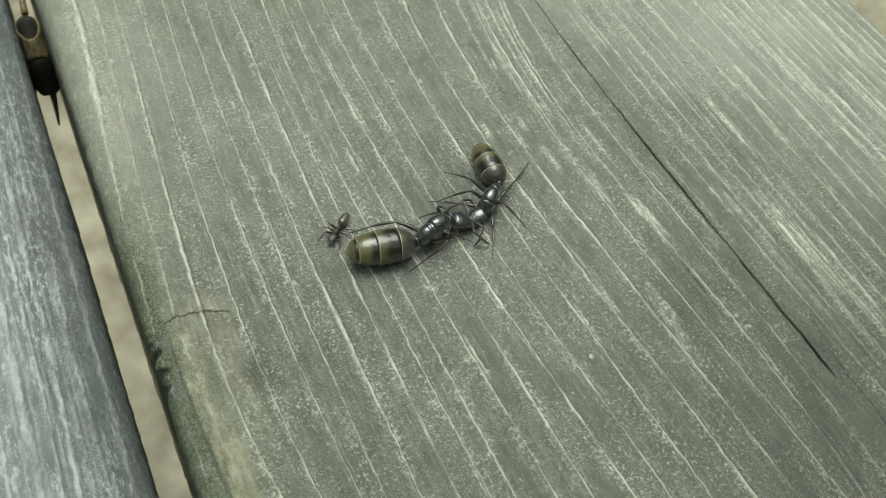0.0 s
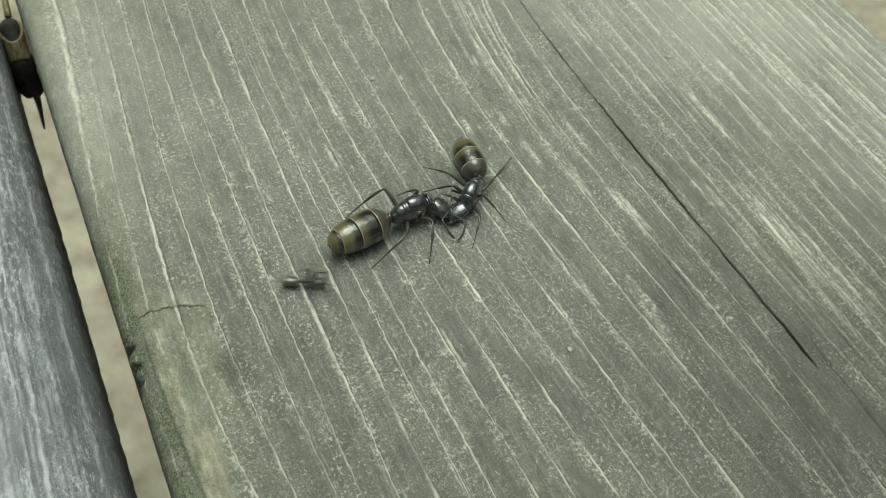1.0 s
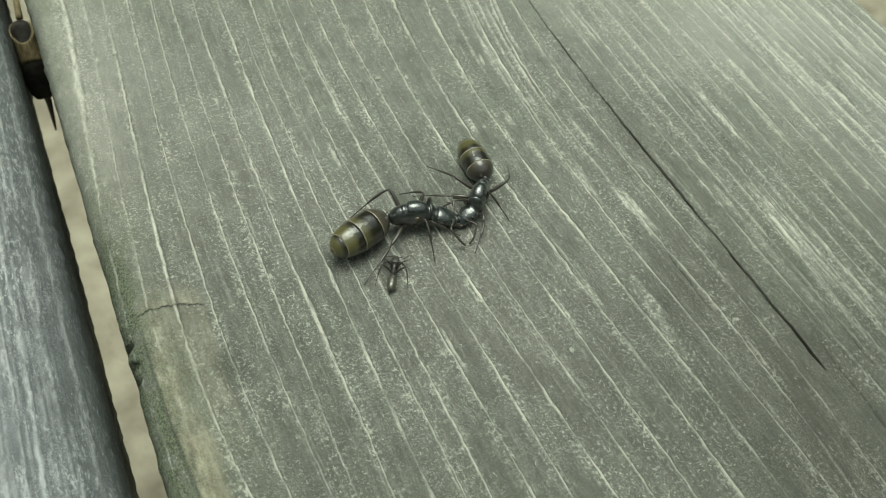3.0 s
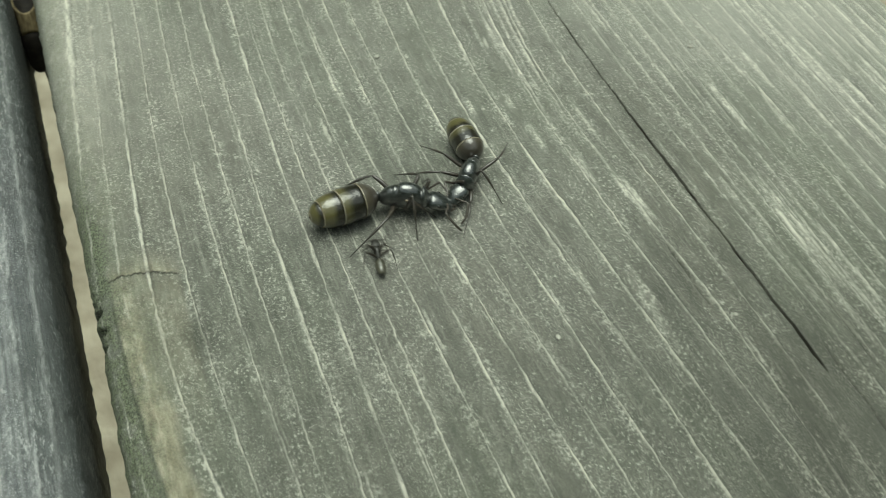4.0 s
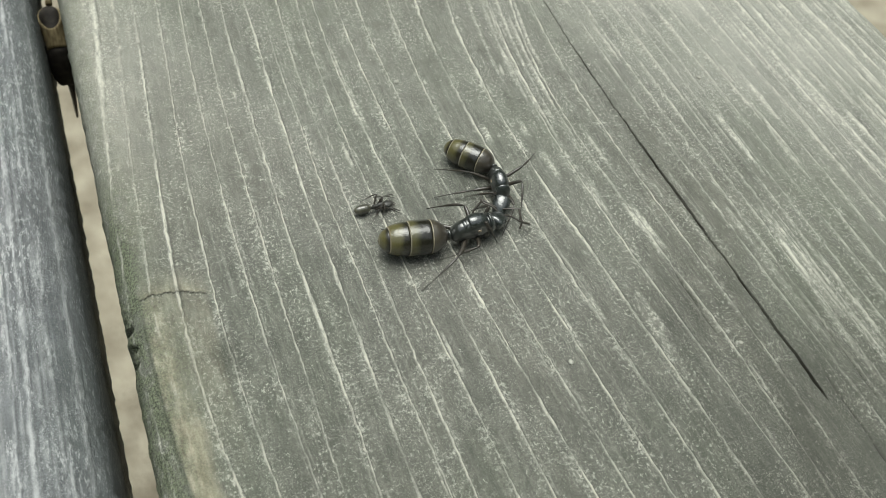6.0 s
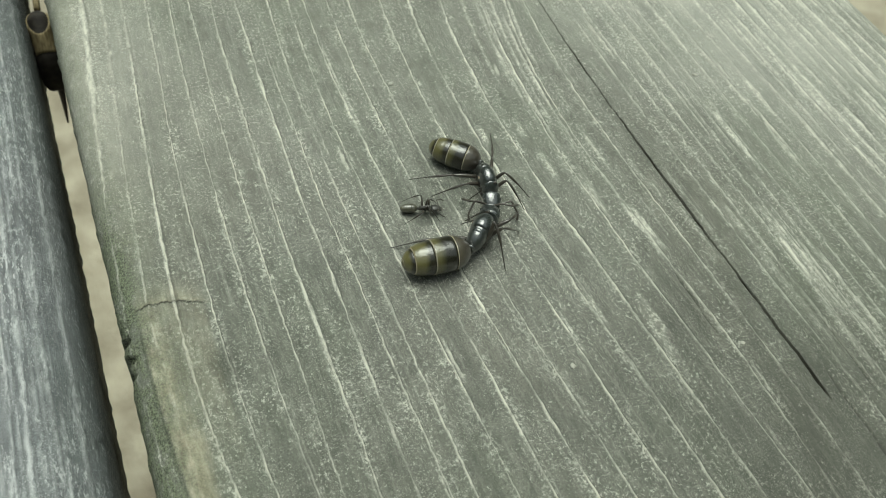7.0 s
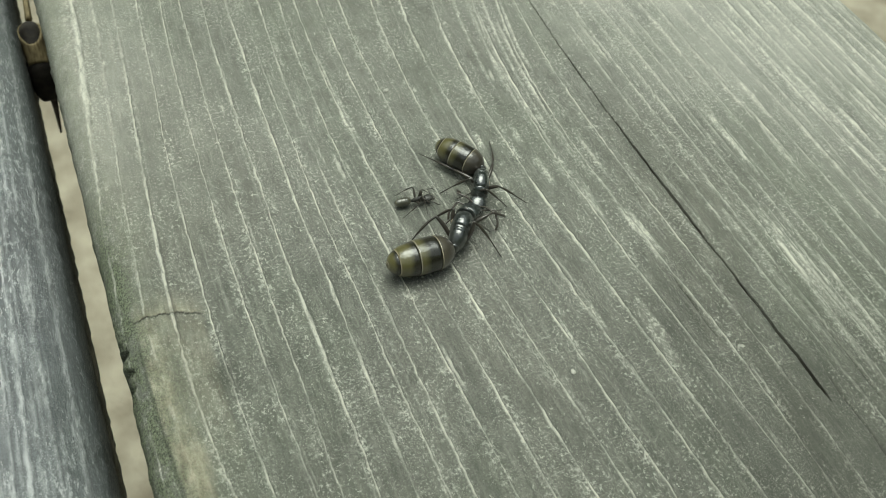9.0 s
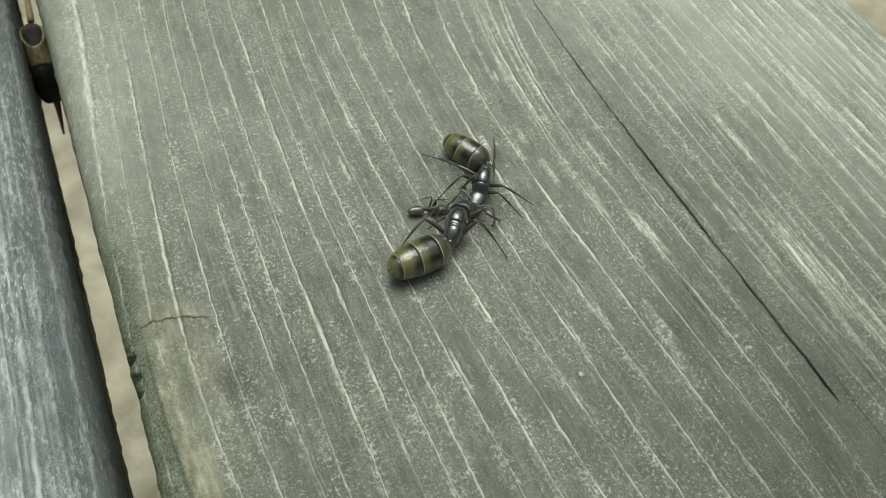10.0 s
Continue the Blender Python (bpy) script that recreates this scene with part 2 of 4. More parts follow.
# ---- ground ----
def ground():
    bm = bmesh.new()
    bmesh.ops.create_grid(bm, x_segments=1, y_segments=1, size=2000.0)
    me = bpy.data.meshes.new("ground")
    bm.to_mesh(me)
    bm.free()
    m, t, p = material("pale_sand")
    n = noise_at(t, 0.035, 5)
    g = noise_at(t, 0.4, 3)
    c = mix(t, calc(t, 'MULTIPLY', g, 0.4), ramp(t, n, [(0.3, (0.16, 0.135, 0.095)), (0.7, (0.44, 0.40, 0.31))]), (0.40, 0.355, 0.27))
    t.links.new(c, p.inputs["Base Color"])
    p.inputs["Roughness"].default_value = 0.95
    b = node(t, "ShaderNodeBump", [("Height", g), ("Strength", 0.6), ("Distance", 0.002)])
    t.links.new(b.outputs[0], p.inputs["Normal"])
    me.materials.append(m)
    ob = new("ground", me)
    ob.location = (0, 0, -0.42)
    return tagged(ob, "pale sandy ground below the boards, far out of focus", "ground", kind="structure")


def sky_screens():
    """Plain tall screens all round, outside the view, added to block the low sky."""
    m, t, p = material("dark_screen")
    t.links.new(ramp(t, noise_at(t, 0.02, 6), [(0.35, (0.012, 0.020, 0.008)), (0.65, (0.06, 0.085, 0.03))]), p.inputs["Base Color"])
    p.inputs["Roughness"].default_value = 0.8
    # unseen, added so that the sky reflects from overhead only
    for name, x, y, w, d in (("screen_north", 0, 2800, 6000, 400), ("screen_south", 0, -2800, 6000, 400), ("screen_east", 2800, 0, 400, 5200), ("screen_west", -2800, 0, 400, 5200)):
        bm = bmesh.new()
        bmesh.ops.create_cube(bm, size=1.0, matrix=pose(x, y, 1330 - 420) @ Matrix.Diagonal((w, d, 2660, 1)))
        tagged(part(name, bm, m, None), "plain dark green clipped hedge closing the garden", "hedge", kind="structure")


# ---- boards ----
def smooth(a, b, x):
    u = np.clip((x - a) / (b - a), 0, 1)
    return u * u * (3 - 2 * u)


def waves(seed, n, low, high):
    """A sum of sines with seeded phases: smooth uneven values about -1 to 1."""
    r = np.random.RandomState(seed)
    f, ph = np.exp(r.uniform(np.log(low), np.log(high), n)), r.uniform(0, 6.28, n)
    return lambda y: sum(np.sin(f[i] * y + ph[i]) for i in range(n)) / math.sqrt(n)


def cubic(bends, y):
    """The way aside at y of a line that leans, bends and twists; straight past the part that is in view."""
    u = np.clip(y, -30, 36) / 20
    a, b, c = bends
    return a * u + b * u ** 2 + c * u ** 3 + (a + 2 * b * u + 3 * c * u ** 2) * (y / 20 - u)


def board(name, left, right, rings, cleft, knot, mat, seed, thick=22.0, top=0.0, edge=1.6, y0=-170.0, y1=260.0, label="", fine=(-45.0, 62.0), drift=lambda x, y: 0.0 * y, seconds=(), step_x=0.105, stain_shade=lambda x, y: 0.0 * x, lean=0.0, mossy=1.0, bleach_sheen=lambda x, y: 0.0 * x, crisp=()):
    """A plank along y with rounded worn edges and raised grain lines. Its fibre pattern is kept in the attribute grain."""
    xs = np.arange(left + edge, right - edge + 1e-6, step_x)
    # closer columns along the clear lines
    close = np.concatenate([p + np.arange(-0.36, 0.361, 0.03) for p in crisp] or [np.zeros(0)])
    xs = np.concatenate([xs, close[(close > left + edge) & (close < right - edge)]])
    if cleft is not None:
        extra = cleft + np.array([-0.34, -0.28, -0.24, -0.21, -0.18, -0.15, -0.125, -0.1, -0.075, -0.05, 0.0, 0.05, 0.075, 0.1, 0.125, 0.15, 0.18, 0.21, 0.24, 0.28, 0.34])
        xs = np.concatenate([xs[np.abs(xs - cleft) > 0.38], extra])
    xs = np.sort(xs)
    xs = xs[np.concatenate([[True], np.diff(xs) > 0.012])]
    arc = np.radians(np.linspace(90, 0, 34))[1:]
    down = np.array([-edge - 2, -edge - 6, -thick])
    px = np.concatenate([np.full(3, left), (left + edge - edge * np.cos(arc))[::-1], xs, right - edge + edge * np.cos(arc), np.full(3, right)])
    pz = np.concatenate([down[::-1], (-edge + edge * np.sin(arc))[::-1], np.zeros(len(xs)), -edge + edge * np.sin(arc), down])
    lo, hi = fine
    ys = np.concatenate([np.linspace(y0, lo, 14)[:-1], np.arange(lo, hi, 0.36), np.linspace(hi, y1, 24)])
    if knot is not None:
        ys = np.sort(np.concatenate([ys[np.abs(ys - knot[1] + 1.9) > 2.9], np.arange(knot[1] - 4.8, knot[1] + 1.0, 0.06)]))
    nx, ny = len(px), len(ys)
    X, Y = np.meshgrid(px, ys)
    # the worn edge towards the gap runs a little askew
    gap = left if cleft is not None else right
    X = X + lean * Y * (1 - smooth(2.0, 12.0, np.abs(X - gap)))
    # the columns follow the grain
    X = X + drift(px, Y) * smooth(0.4, 3.6, px - left)
    U = np.tile(px, (ny, 1))
    Z = np.tile(pz, (ny, 1))
    flat = np.clip((Z + edge) / edge, 0, 1) ** 2
    upper = np.clip((Z + edge) / edge, 0, 1) ** 0.6
    # rings: lines that waver along the plank and fade in and out; short ones run from y = mid - reach to mid + reach
    grain = np.zeros_like(X)
    lift = np.zeros_like(X)
    halo = np.zeros_like(X)
    ridge_shade = np.zeros_like(X)
    for i, (pos, wide, strong, mid, reach) in enumerate(rings):
        own = waves(seed + 20 + i, 4, 0.08, 0.6)
        fade = waves(seed + 400 + i, 6, 0.06, 1.4)
        swell = waves(seed + 800 + i, 5, 0.15, 1.6)
        cx = pos + drift(pos, ys) + 0.055 * own(ys) + 0.03 * waves(seed + 1200 + i, 5, 1.2, 7.0)(ys)
        s = strong * np.clip(0.8 + 0.4 * fade(ys), 0.3 if wide > 0.055 else 0.1, 1.0)
        if reach:
            s = s * np.exp(-((ys - mid) / reach) ** 4)
        w = wide * (1 + 0.38 * swell(ys)).clip(0.4, 2.0)
        near = np.abs(px - pos) < (4.4 if pos < -14 else 2.0) + 4 * wide
        d = X[:, near] - cx[:, None]
        # a soft shoulder on one side, a sharp step on the other
        line = np.exp(-(np.maximum(np.abs(d) - 0.4 * w[:, None], 0) / (np.where(d > 0, 0.26, 0.6) * w[:, None])) ** 2) * s[:, None]
        worn = np.clip(0.45 + 0.75 * waves(seed + 1600 + i, 5, 0.1, 1.1)(ys), 0, 1)
        if reach and wide >= 0.16:
            # a worn smear: crumbled rather than solid
            halo[:, near] = np.maximum(halo[:, near], np.minimum(1, 1.15 * line))
            line = line * (0.6 if pos > 21 or 12 < pos < 16 else 0.3)
        elif strong > 0.4:
            shift = 0.22 * waves(seed + 2000 + i, 3, 0.1, 0.5)(ys)
            halo[:, near] = np.maximum(halo[:, near], np.exp(-((d - shift[:, None]) / 0.42) ** 2) * (s * worn)[:, None])
            ridge_shade[:, near] = np.maximum(ridge_shade[:, near], s[:, None] * np.exp(-((d - 1.25 * w[:, None]) / (0.5 * w[:, None])) ** 2))
        grain[:, near] = np.maximum(grain[:, near], line)
        lift[:, near] = np.maximum(lift[:, near], line * 0.12)
        # the softer wood beside a line is worn deepest
        lift[:, near] -= 0.035 * s[:, None] * np.exp(-((d - 0.35) / 0.22) ** 2)
    rough = waves(seed + 5, 9, 0.3, 2.6)
    cross = waves(seed + 6, 9, 0.8, 7.0)
    lift += 0.022 * rough(Y + 3.1 * X) * cross(X + 0.12 * Y)
    bare = np.zeros_like(X)
    moss = 1.0 * np.exp(-np.maximum(X - left - 1.0, 0) / (1.1 + 0.9 * (1 - smooth(-8, 2, Y)))) * (X < left + 8) + 0.75 * np.exp(-np.maximum(right - X, 0) / 2.0) * (X > right - 8)
    moss = mossy * np.maximum(moss, 0.08 + 0.12 * np.sin(0.09 * Y + 0.05 * X + seed) * np.sin(0.11 * X + 1.3 * seed))
    cut = np.zeros_like(X)
    if knot is not None:
        kx, ky = knot
        # a thin cross cut in the late wood, below which the wood is bare and a little lower
        arcy = ky - 0.15 * (X - kx) + 0.22 - 0.075 * (X - kx + 0.3) ** 2 + 0.05 * np.sin(6.0 * X) + 0.03 * np.sin(17.0 * X)
        inside = smooth(kx - 2.9, kx - 2.2, X) * (1 - smooth(kx + 1.7, kx + 2.2, X))
        below = inside * smooth(0.0, 0.2, arcy - Y) * (1 - smooth(3, 16, arcy - Y))
        lift -= 0.05 * below
        lift += 0.03 * inside * np.exp(-np.maximum(Y - arcy, 0) / 0.8) * (Y > arcy)
        cut = np.maximum(cut, inside * np.exp(-((Y - arcy + 0.03) / 0.055) ** 2) * np.clip(0.9 + 0.3 * np.sin(5.0 * X), 0, 1))
        sway = 0.35 * waves(seed + 72, 5, 0.15, 1.2)(Y)
        off = X - (-20.4 + drift(-19.54, Y))
        bare = smooth(0.0, 0.15, off) * (1 - smooth(1.2, 2.0, off + sway)) * (0.55 + 0.45 * smooth(2.0, 5.0, arcy - Y)) * smooth(0.0, 0.3, arcy - Y) * (1 - smooth(18, 26, arcy - Y))
        bare = np.maximum(bare, 0.8 * smooth(kx - 2.9, kx - 1.9, X) * (1 - smooth(kx + 1.2, kx + 2.6, X)) * np.exp(-np.maximum(Y - arcy, 0) / 0.9) * (Y > arcy))
        # a dark seam where the bare strip begins
        cut = np.maximum(cut, 0.5 * np.exp(-((off + 0.02) / 0.09) ** 2) * smooth(0.6, 2.2, arcy - Y) * (1 - smooth(10, 22, arcy - Y)))
        bare = np.maximum(bare, 0.3 * below * smooth(0.4, 1.0, np.abs(off)))
        # a splintered notch in the edge beside it
        notch = smooth(ky - 4.6, ky - 3.6, Y) * (1 - smooth(ky - 0.6, ky - 0.1, Y)) * (1 - smooth(left + 0.3, left + 0.75 + 0.25 * np.sin(2.1 * Y), X))
        jag = np.clip(0.45 + 0.45 * waves(seed + 70, 7, 0.8, 5.0)(Y + 0.9 * X) + 0.22 * waves(seed + 71, 6, 5.0, 14.0)(Y - 1.6 * X), 0, 1)
        X = X + 0.5 * notch * jag * (1 - flat * 0.5)
        lift -= 0.5 * notch * jag
        cut = np.maximum(cut, 0.55 * notch * jag)
        moss = np.maximum(moss, 0.9 * notch)
    # pale crusted strip along the worn edge, up the plank
    bare = np.maximum(bare, 0.24 * np.exp(-np.maximum(X - left - 0.5, 0) / 3.0) * smooth(-1, 6, Y) * (X < left + 14))
    moss = moss * (1 - 0.6 * smooth(2, 14, Y) * (X < left + 8))
    if cleft is not None:
        near = np.exp(-((U - cleft) / 1.6) ** 2)
        way = 0.045 * waves(seed + 10, 6, 0.8, 8.0)(Y)
        open_ = smooth(-21.9, -20.4, Y) * (1.0 - 0.6 * smooth(-8, 14, Y)) * (0.92 + 0.2 * waves(seed + 11, 4, 0.2, 0.9)(Y)).clip(0.6, 1.2)
        groove = (1 - smooth(0.02 + 0.05 * open_, 0.05 + 0.07 * open_, np.abs(U - cleft))) * (Y > -21.9)
        lift -= 1.7 * groove * open_ + 0.05 * np.exp(-((U - cleft) / 0.6) ** 2) * smooth(-23, -19, Y)
        cut = np.maximum(cut, (1 - smooth(0.03 + 0.07 * open_, 0.06 + 0.09 * open_, np.abs(U - cleft))) * (Y > -21.9) * np.clip(0.7 + 0.4 * open_, 0, 1))
        X = X + way * near
    for pos, top_y, low_y, deep in seconds:
        # hair cracks
        hair = np.exp(-((X - pos - 0.05 * waves(seed + 60 + int(pos), 5, 0.1, 2.0)(Y)) / 0.085) ** 2) * smooth(low_y, low_y + 2, Y) * (1 - smooth(top_y - 2, top_y, Y))
        lift -= 0.4 * deep * hair
        cut = np.maximum(cut, deep * hair)
    X = X + (1 - flat) * (0.03 * waves(seed + 12, 6, 0.1, 1.6)(Y) + 0.05 * waves(seed + 13, 8, 1.5, 9.0)(Y + 0.6 * Z) + 0.035 * waves(seed + 14, 10, 5.0, 16.0)(Y - 1.1 * Z) * waves(seed + 15, 6, 0.4, 3.0)(Y + 2.0 * Z))
    Z = Z + lift * flat + top
    verts = np.stack([X, Y, Z], -1).reshape(-1, 3) * MM
    idx = np.arange(nx * ny).reshape(ny, nx)
    quads = np.stack([idx[:-1, :-1], idx[:-1, 1:], idx[1:, 1:], idx[1:, :-1]], -1).reshape(-1, 4)
    bottom = np.stack([idx[:-1, -1], idx[:-1, 0], idx[1:, 0], idx[1:, -1]], -1)
    me = bpy.data.meshes.new(name)
    me.from_pydata(verts, [], np.concatenate([quads, bottom]).tolist() + [idx[0, ::-1].tolist(), idx[-1].tolist()])
    for key, values in (("grain", grain * upper), ("bare", bare * flat), ("moss", moss * (1 - 0.75 * np.clip(grain, 0, 1))), ("cleft", cut), ("stain_shade", stain_shade(X, Y)), ("bleach_sheen", bleach_sheen(X, Y) * upper), ("halo", halo * flat), ("ridge_shade", ridge_shade * flat)):
        me.attributes.new(key, "FLOAT", "POINT").data.foreach_set("value", np.clip(values, 0, 1).astype(np.float32).ravel())
    me.materials.append(mat)
    ob = finish(new(name, me))
    return tagged(ob, label, "board", "boards", "structure")


def ring_rows(positions, seed, wide, strong):
    r = np.random.RandomState(seed)
    return [(p, wide * r.uniform(0.7, 1.35), strong * r.uniform(0.75, 1.0), 0.0, 0.0) for p in positions]


# late-wood lines: place at y = 0, then lean, bend and twist over 20 mm of the board's length
LINES = [
    (-21.2, 0.35, 1.17, -0.42), (-19.54, 0.35, 1.17, -0.42), (-17.9, 0.31, 1.28, -0.48), (-15.69, 0.15, 0.92, -0.23), (-13.36, -0.09, 0.59, -0.02),
    (-11.58, 0.07, 0.37, 0.03), (-9.63, -0.05, 0.28, 0.11), (-7.48, 0.04, 0.22, 0.09), (-6.04, -0.23, 0.32, 0.10), (-4.68, -0.34, 0.31, 0.16),
    (-2.73, -0.68, 0.40, 0.24), (-0.95, -0.97, 0.41, 0.23), (1.0, -0.86, 0.59, 0.05), (3.02, -1.10, 0.55, 0.15), (5.35, -1.19, 0.70, 0.34),
    (7.86, -1.34, 0.74, 0.42), (10.39, -1.24, 0.83, 0.45), (13.35, -0.75, 1.02, 0.40), (15.47, -1.10, 0.95, 0.80), (17.9, -0.80, 0.60, 0.50),
]
# past the cleft the lines run straight
CLOSE = [22.2, 23.7, 24.9, 26.2, 27.4, 28.5, 30.1, 31.5, 33.2, 34.9, 36.0, 37.4, 38.6, 39.7, 40.9, 42.0, 42.9, 44.0, 45.2, 46.4, 47.5, 48.5, 49.7]
FAINT = list(np.cumsum(np.random.RandomState(4).uniform(0.45, 1.3, 80)) - 21.0)


def drift_1(x, y):
    """How far a line at x has moved at y: as the late-wood lines on either side of it do."""
    at = [l[0] for l in LINES] + [20.0, 22.5, 27.0]
    ends = [(-0.51, 0.28, 0.21), (-0.5, 0.3, 0.1), (0.0, 0.0, 0.0)]
    return cubic([np.interp(x, at, [l[k + 1] for l in LINES] + [e[k] for e in ends]) for k in range(3)], y)


def boards():
    r = np.random.RandomState(12)
    rings = ring_rows([l[0] for l in LINES], 3, 0.082, 0.95) + ring_rows([p for p in CLOSE if p < 36.5], 5, 0.10, 0.62) + ring_rows([p for p in CLOSE if p > 36.5], 7, 0.14, 0.9) + ring_rows(FAINT, 6, 0.05, 0.16)
    # broad pale smears where the fibre is worn open
    rings += [(-21.2, 0.15, 1.0, 29, 18), (-21.05, 0.12, 0.8, 27, 14), (13.0, 0.2, 0.95, 17, 9), (13.6, 0.14, 0.9, 14, 8), (14.3, 0.2, 0.9, 18, 9), (15.0, 0.14, 0.9, 13, 8), (12.0, 0.16, 0.8, 20, 7), (15.9, 0.18, 0.8, 22, 8),
              (8.1, 0.40, 0.9, -10.6, 1.5), (7.7, 0.2, 0.8, -8.8, 1.5), (5.5, 0.36, 0.85, -11.7, 1.7), (11.2, 0.46, 0.9, -13.7, 2.6), (11.8, 0.25, 0.8, -12.0, 2.0), (19.55, 0.2, 0.95, -5.6, 2.2),
              (15.85, 0.26, 0.95, -4.8, 2.2), (15.3, 0.16, 0.7, -5.0, 3.0), (13.7, 0.34, 0.9, -1.2, 1.9), (13.1, 0.2, 0.7, 0.8, 2.6), (26.0, 0.34, 0.95, -14.3, 2.2), (25.4, 0.2, 0.8, -13.5, 2.6),
              (8.5, 0.34, 0.95, 7.7, 1.0), (-0.8, 0.42, 0.75, 13.8, 3.6), (11.5, 0.36, 0.75, 7.6, 1.2), (11.8, 0.3, 0.8, 3.2, 1.4), (20.6, 0.18, 0.7, -4.0, 4.0), (18.3, 0.3, 0.5, 2.0, 3.0)]
    for _ in range(16):
        rings.append((r.uniform(24.4, 27.6), r.uniform(0.08, 0.18), r.uniform(0.6, 1.0), r.uniform(-18, -9), r.uniform(2.5, 5)))
    for _ in range(60):
        rings.append((22 + 30 * r.uniform(0, 1) ** 0.6, r.uniform(0.1, 0.3), r.uniform(0.4, 0.9), r.uniform(-12, 58), r.uniform(2.5, 9)))
    for _ in range(60):
        rings.append((r.uniform(-20, 20), r.uniform(0.05, 0.2), r.uniform(0.3, 0.7), r.uniform(-28, 32), r.uniform(0.4, 2.4)))
    # shade put into the colour, darkest between the cleft and the near end
    dark_tone = lambda x, y: 0.14 * (1 - smooth(-26, -4, y)) + 0.6 * smooth(2, 16, x) * (1 - smooth(20, 28, x)) * (1 - smooth(-22, -2, y)) + 0.35 * smooth(19, 26, x) * (1 - smooth(-26, -8, y))
    streak = lambda x, y: 0.75 * np.exp(-((x - 15.4 - 0.06 * (y + 14)) / 0.75) ** 2) * smooth(-27, -21, y) * (1 - smooth(-13, -9, y)) + 0.85 * np.exp(-((x + 16.0) / 0.8) ** 2 - ((y + 7.4) / 1.6) ** 2)
    # paler up the board: far sheen put into the colour, besides worn wood
    board("board_1", -21.76, 51.6, rings, 19.98, (-18.1, -1.6), WOOD, 11, drift=drift_1, lean=-0.013, edge=2.3, crisp=[l[0] for l in LINES if l[0] > -20], bleach_sheen=lambda x, y: 0.10 * smooth(-2, 20, y) + 0.5 * np.exp(-np.maximum(x + 21.3, 0) / 3.6) * smooth(4, 16, y) + 0.36 * smooth(22, 46, x + 0.5 * y), stain_shade=lambda x, y: np.maximum(dark_tone(x, y), streak(x, y)), step_x=0.11, seconds=((21.6, -19.0, -60.0, 0.45), (24.0, -15.0, -24.0, 0.5), (16.0, -8.0, -16.0, 0.4)),
          label="grey weathered wooden board with pale grain lines and a long crack")
    r2 = np.random.RandomState(8)
    rings = ring_rows([-27.8, -29.95, -31.6, -34.2, -36.1, -39.0, -41.5, -44.0, -47.0], 9, 0.25, 0.8) + ring_rows([-25.1, -26.3, -28.7], 15, 0.10, 0.8) + ring_rows(list(-60 + np.cumsum(r2.uniform(0.35, 0.9, 54))), 10, 0.10, 0.4)
    for _ in range(110):
        rings.append((r2.uniform(-50, -24.9), r2.uniform(0.05, 0.2), r2.uniform(0.3, 0.8), r2.uniform(-24, 44), r2.uniform(2.5, 11)))
    # shade of the rounded edge put into the colour; paler away from the gap
    board("board_2", -110.0, -24.14, rings, None, None, WOOD_COOL, 31, thick=16.0, edge=3.4, top=-0.4, lean=-0.0127, mossy=0.2, bleach_sheen=lambda x, y: 0.30 * (1 - smooth(-31.0, -27.0, x)), stain_shade=lambda x, y: 0.30 * smooth(-28.0, -25.5, x),
          label="blue-grey weathered wooden board with a rounded edge and pale streaks")


